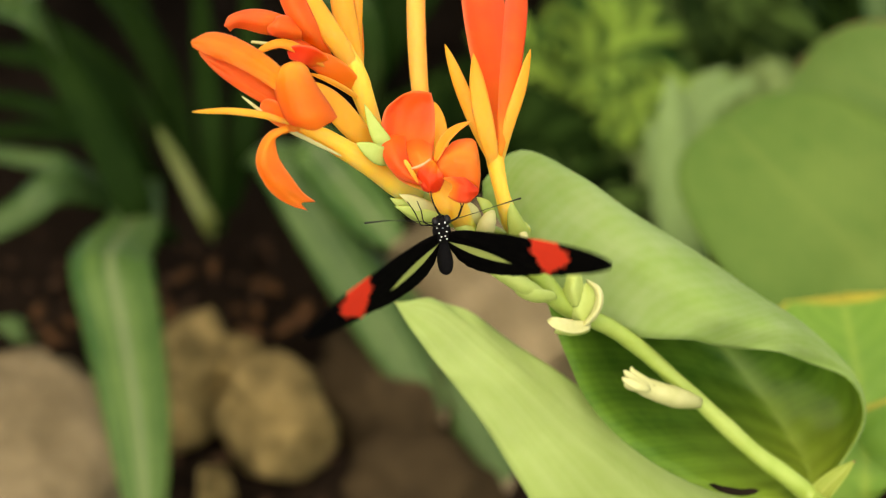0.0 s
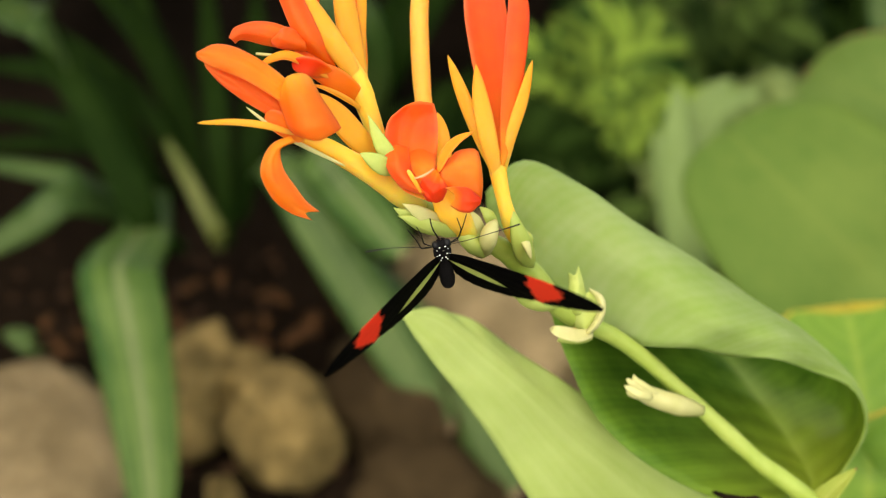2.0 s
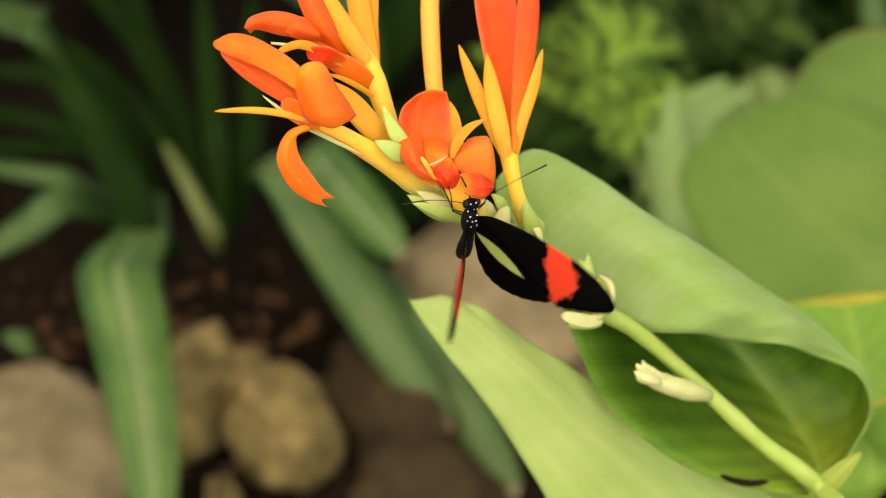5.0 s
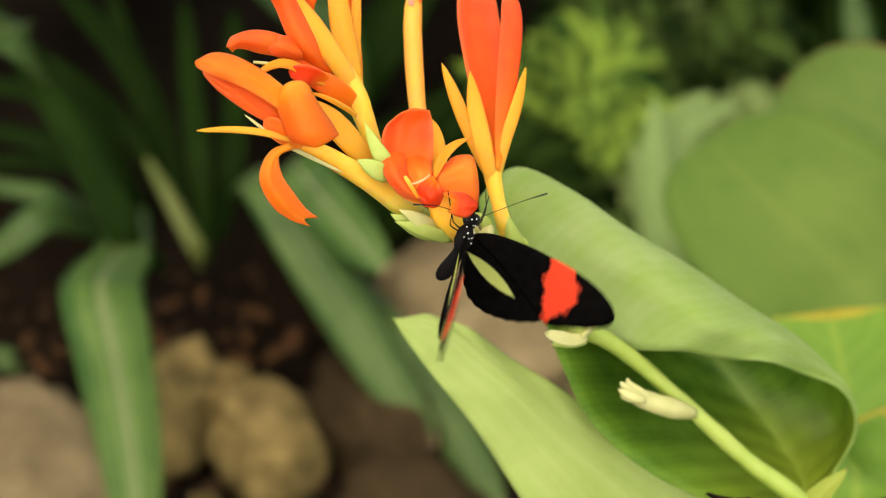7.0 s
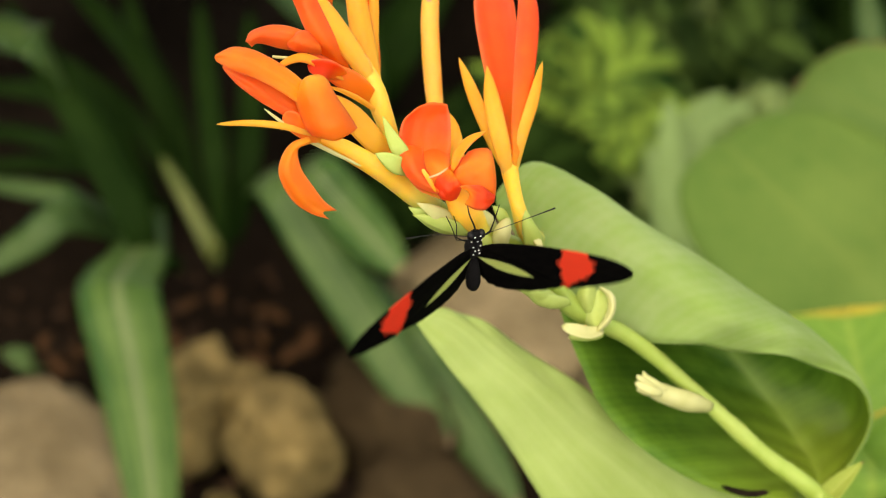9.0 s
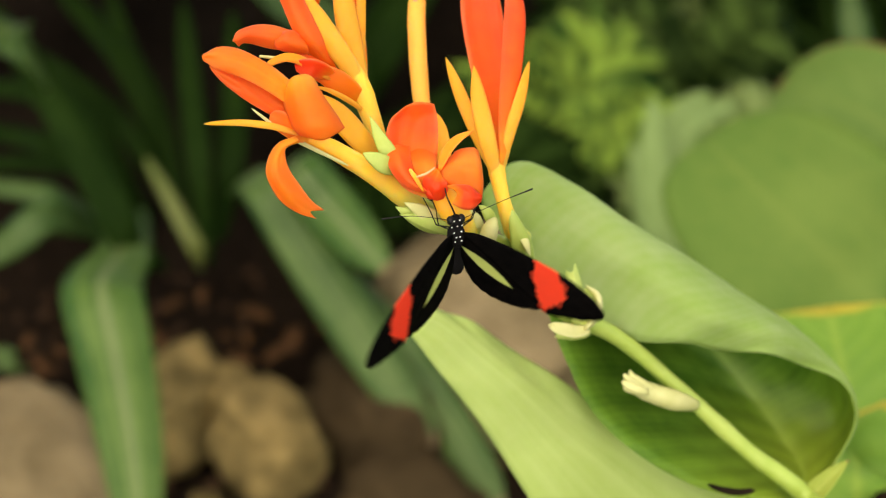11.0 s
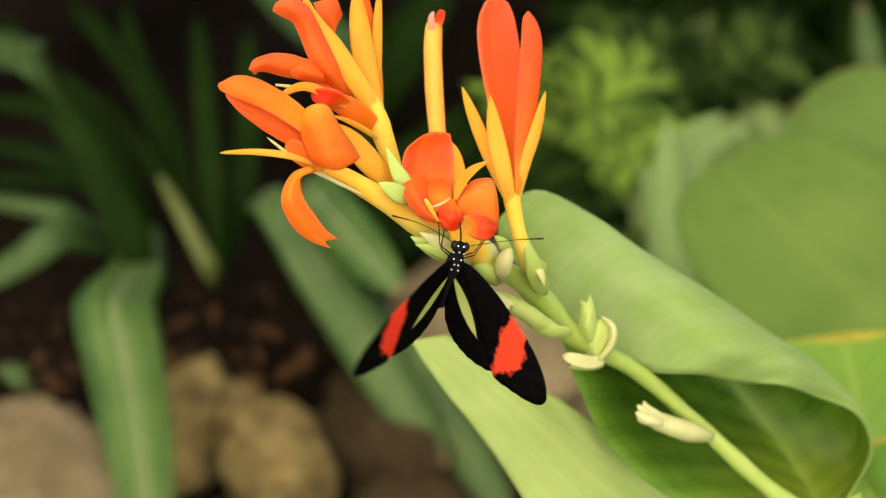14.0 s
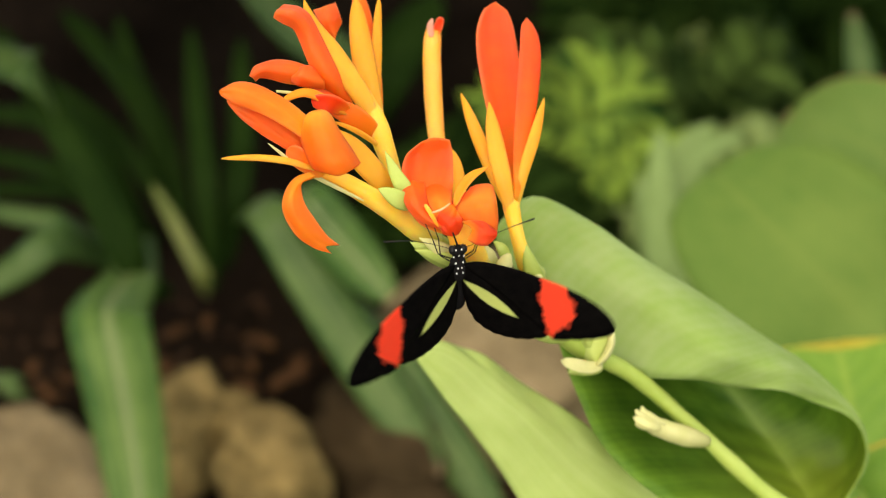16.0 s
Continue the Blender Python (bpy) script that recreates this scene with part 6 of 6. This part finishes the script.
    walk(wings[-1], beats(-1, [
        (0, 23, 14),
        (0.1, 7, 13),
        (0.2, 2, 12),
        (0.3, 11, 15),
        (0.4, 30, 16),
        (0.5, 57, 16),
        (0.6, 68, 19),
        (0.7, 67, 16),
        (0.8, 52, 16),
        (0.9, 36, 17),
        (1, 23, 17),
        (1.1, 7, 15),
        (1.2, 1, 15),
        (1.3, 6, 15),
        (1.4, 17, 15),
        (1.5, 30, 16),
        (1.6, 39, 17),
        (1.7, 49, 15),
        (1.8, 51, 14),
        (1.9, 38, 16),
        (2, 30, 16),
        (2.1, 17, 16),
        (2.2, 7, 17),
        (2.3, 8, 16),
        (2.4, 24, 12),
        (2.5, 59, 3),
        (2.6, 72, -0),
        (2.7, 79, 0),
        (2.8, 75, 2),
        (2.9, 56, 7),
        (3, 38, 18),
        (3.1, 14, 23),
        (3.2, -4, 22),
        (3.3, -17, 14),
        (3.4, -20, 11),
        (3.5, -6, 8),
        (3.6, 10, 7),
        (3.7, 49, 1),
        (3.8, 57, 0),
        (3.9, 65, 0),
        (4, 58, 1),
        (4.1, 40, 1),
        (4.2, 22, 2),
        (4.3, 11, 2),
        (4.4, 11, 2),
        (4.5, 22, 3),
        (4.6, 40, 3),
        (4.7, 57, 4),
        (4.8, 68, 4),
        (4.9, 68, 4),
        (5, 57, 5),
        (5.1, 39, 5),
        (5.2, 21, 6),
        (5.3, 10, 6),
        (5.4, 10, 5),
        (5.5, 21, 6),
        (5.6, 42, 6),
        (5.7, 54, 7),
        (5.8, 51, 7),
        (5.9, 65, 11),
        (6, 59, 10),
        (6.1, 39, 12),
        (6.2, 30, 7),
        (6.3, 12, 5),
        (6.4, -0, 7),
        (6.5, -6, 7),
        (6.6, 3, 7),
        (6.7, 26, 6),
        (6.8, 47, 12),
        (6.9, 61, 17),
        (7, 53, 18),
        (7.1, 29, 15),
        (7.2, 10, 17),
        (7.3, 2, 16),
        (7.4, 19, 17),
        (7.5, 53, 16),
        (7.6, 62, 18),
        (7.7, 66, 18),
        (7.8, 54, 17),
        (7.9, 38, 16),
        (8, 28, 14),
        (8.1, 12, 14),
        (8.2, 1, 18),
        (8.3, 3, 20),
        (8.4, 16, 20),
        (8.5, 32, 20),
        (8.6, 48, 18),
        (8.7, 59, 16),
        (8.8, 49, 16),
        (8.9, 32, 18),
        (9, 21, 18),
        (9.1, 5, 19),
        (9.2, 1, 19),
        (9.3, 14, 17),
        (9.4, 29, 16),
        (9.5, 49, 16),
        (9.6, 60, 16),
        (9.7, 68, 19),
        (9.8, 66, 18),
        (9.9, 54, 18),
        (10, 32, 18),
        (10.1, 17, 18),
        (10.2, 9, 17),
        (10.3, 12, 17),
        (10.4, 24, 17),
        (10.5, 41, 17),
        (10.6, 58, 16),
        (10.7, 68, 16),
        (10.8, 68, 16),
        (10.9, 58, 16),
        (11, 42, 16),
        (11.1, 25, 15),
        (11.2, 13, 15),
        (11.3, 10, 15),
        (11.4, 18, 15),
        (11.5, 33, 14),
        (11.6, 53, 15),
        (11.7, 63, 15),
        (11.8, 61, 15),
        (11.9, 57, 13),
        (12, 31, 14),
        (12.1, 20, 14),
        (12.2, 6, 13),
        (12.3, 7, 12),
        (12.4, 30, 16),
        (12.5, 44, 17),
        (12.6, 67, 18),
        (12.7, 66, 18),
        (12.8, 41, 17),
        (12.9, 32, 17),
        (13, 29, 16),
        (13.1, 41, 17),
        (13.2, 69, 18),
        (13.3, 78, 20),
        (13.4, 71, 21),
        (13.5, 60, 24),
        (13.6, 39, 24),
        (13.7, 30, 23),
        (13.8, 24, 23),
        (13.9, 37, 25),
        (14, 53, 25),
        (14.1, 66, 25),
        (14.2, 50, 24),
        (14.3, 39, 23),
        (14.4, 29, 21),
        (14.5, 30, 21),
        (14.6, 46, 20),
        (14.7, 63, 20),
        (14.8, 71, 23),
        (14.9, 70, 24),
        (15, 41, 24),
        (15.1, 25, 23),
        (15.2, 15, 22),
        (15.3, 12, 20),
        (15.4, 30, 22),
        (15.5, 33, 21),
        (15.6, 48, 21),
        (15.7, 42, 20),
        (15.8, 23, 19),
        (15.9, 21, 19),
        (16, 35, 21),
    ]))
    walk(wings[1], beats(1, [
        (0, 21, 11),
        (0.1, 5, 11),
        (0.2, 1, 10),
        (0.3, 10, 14),
        (0.4, 25, 16),
        (0.5, 49, 18),
        (0.6, 63, 17),
        (0.7, 62, 17),
        (0.8, 48, 16),
        (0.9, 32, 16),
        (1, 20, 14),
        (1.1, 5, 12),
        (1.2, 1, 11),
        (1.3, 6, 12),
        (1.4, 17, 13),
        (1.5, 31, 14),
        (1.6, 41, 16),
        (1.7, 51, 15),
        (1.8, 53, 15),
        (1.9, 40, 15),
        (2, 31, 15),
        (2.1, 17, 15),
        (2.2, 8, 16),
        (2.3, 8, 15),
        (2.4, 21, 12),
        (2.5, 60, 1),
        (2.6, 71, 5),
        (2.7, 80, 5),
        (2.8, 78, 6),
        (2.9, 56, 10),
        (3, 36, 23),
        (3.1, 13, 22),
        (3.2, -2, 20),
        (3.3, -19, 15),
        (3.4, -18, 12),
        (3.5, -5, 7),
        (3.6, 9, 10),
        (3.7, 41, 12),
        (3.8, 52, 12),
        (3.9, 63, 13),
        (4, 58, 13),
        (4.1, 39, 13),
        (4.2, 21, 14),
        (4.3, 10, 14),
        (4.4, 10, 15),
        (4.5, 21, 15),
        (4.6, 39, 16),
        (4.7, 57, 16),
        (4.8, 68, 16),
        (4.9, 68, 17),
        (5, 57, 17),
        (5.1, 39, 18),
        (5.2, 20, 18),
        (5.3, 9, 19),
        (5.4, 9, 19),
        (5.5, 20, 19),
        (5.6, 41, 21),
        (5.7, 55, 21),
        (5.8, 55, 22),
        (5.9, 66, 23),
        (6, 55, 24),
        (6.1, 34, 22),
        (6.2, 22, 17),
        (6.3, 5, 14),
        (6.4, -1, 14),
        (6.5, -16, 15),
        (6.6, -6, 15),
        (6.7, 20, 13),
        (6.8, 46, 14),
        (6.9, 55, 15),
        (7, 45, 15),
        (7.1, 12, 14),
        (7.2, 7, 13),
        (7.3, 5, 14),
        (7.4, 20, 18),
        (7.5, 44, 17),
        (7.6, 60, 17),
        (7.7, 63, 17),
        (7.8, 52, 15),
        (7.9, 34, 12),
        (8, 24, 12),
        (8.1, 10, 11),
        (8.2, 3, 13),
        (8.3, 3, 13),
        (8.4, 14, 13),
        (8.5, 29, 14),
        (8.6, 45, 13),
        (8.7, 58, 13),
        (8.8, 46, 14),
        (8.9, 28, 16),
        (9, 20, 15),
        (9.1, 6, 14),
        (9.2, 3, 14),
        (9.3, 11, 14),
        (9.4, 24, 14),
        (9.5, 52, 14),
        (9.6, 64, 15),
        (9.7, 71, 18),
        (9.8, 69, 18),
        (9.9, 56, 18),
        (10, 34, 18),
        (10.1, 19, 18),
        (10.2, 11, 18),
        (10.3, 14, 18),
        (10.4, 26, 18),
        (10.5, 43, 18),
        (10.6, 60, 18),
        (10.7, 70, 18),
        (10.8, 70, 19),
        (10.9, 60, 18),
        (11, 43, 18),
        (11.1, 26, 18),
        (11.2, 14, 18),
        (11.3, 11, 18),
        (11.4, 19, 18),
        (11.5, 34, 18),
        (11.6, 53, 18),
        (11.7, 61, 18),
        (11.8, 58, 18),
        (11.9, 58, 15),
        (12, 40, 16),
        (12.1, 16, 15),
        (12.2, 2, 13),
        (12.3, 19, 17),
        (12.4, 27, 17),
        (12.5, 49, 17),
        (12.6, 65, 19),
        (12.7, 63, 18),
        (12.8, 48, 16),
        (12.9, 34, 15),
        (13, 31, 15),
        (13.1, 45, 14),
        (13.2, 72, 16),
        (13.3, 78, 18),
        (13.4, 70, 20),
        (13.5, 59, 23),
        (13.6, 41, 24),
        (13.7, 28, 23),
        (13.8, 24, 23),
        (13.9, 28, 24),
        (14, 52, 26),
        (14.1, 48, 25),
        (14.2, 44, 24),
        (14.3, 36, 21),
        (14.4, 23, 19),
        (14.5, 25, 18),
        (14.6, 45, 20),
        (14.7, 52, 21),
        (14.8, 66, 21),
        (14.9, 55, 21),
        (15, 40, 23),
        (15.1, 29, 21),
        (15.2, 1, 18),
        (15.3, 10, 19),
        (15.4, 16, 18),
        (15.5, 35, 19),
        (15.6, 40, 20),
        (15.7, 33, 20),
        (15.8, 26, 18),
        (15.9, 12, 17),
        (16, 31, 18),
    ]))
    walk(abdomen, bends([
        (0, 22), (0.2, 17), (0.4, 8), (0.6, 8), (0.8, 17), (1, 24), (1.2, 24), (1.4, 24), (1.6, 24), (1.8, 24), (2, 24), (2.2, 24), (2.4, 24), (2.6, 24), (2.8, 24), (3, 24), (3.2, 24), (3.4, 24), (3.6, 24), (3.7, 14), (5.8, -17), (6, -15), (6.2, 2), (6.4, 21), (6.6, 14), (6.8, -15), (7, -17), (7.2, -2), (7.4, -7), (7.6, -16), (7.8, -9), (8, 3), (8.2, 18), (8.4, 17), (8.6, 6), (8.8, 7), (9, 22), (9.2, 24), (9.4, 4), (9.6, -5), (9.7, -4), (11.8, -3), (12, -8), (12.2, -11), (12.4, -11), (12.6, -11), (12.8, -13), (13, -13), (13.2, -14), (13.4, -12), (13.6, -12), (13.8, -13), (14, -11), (14.2, -11), (14.4, -13), (14.6, -12), (14.8, -11), (15, -12), (15.2, -13), (15.4, -12), (15.6, -11), (15.8, -12), (16, -12),
    ]))


motions()
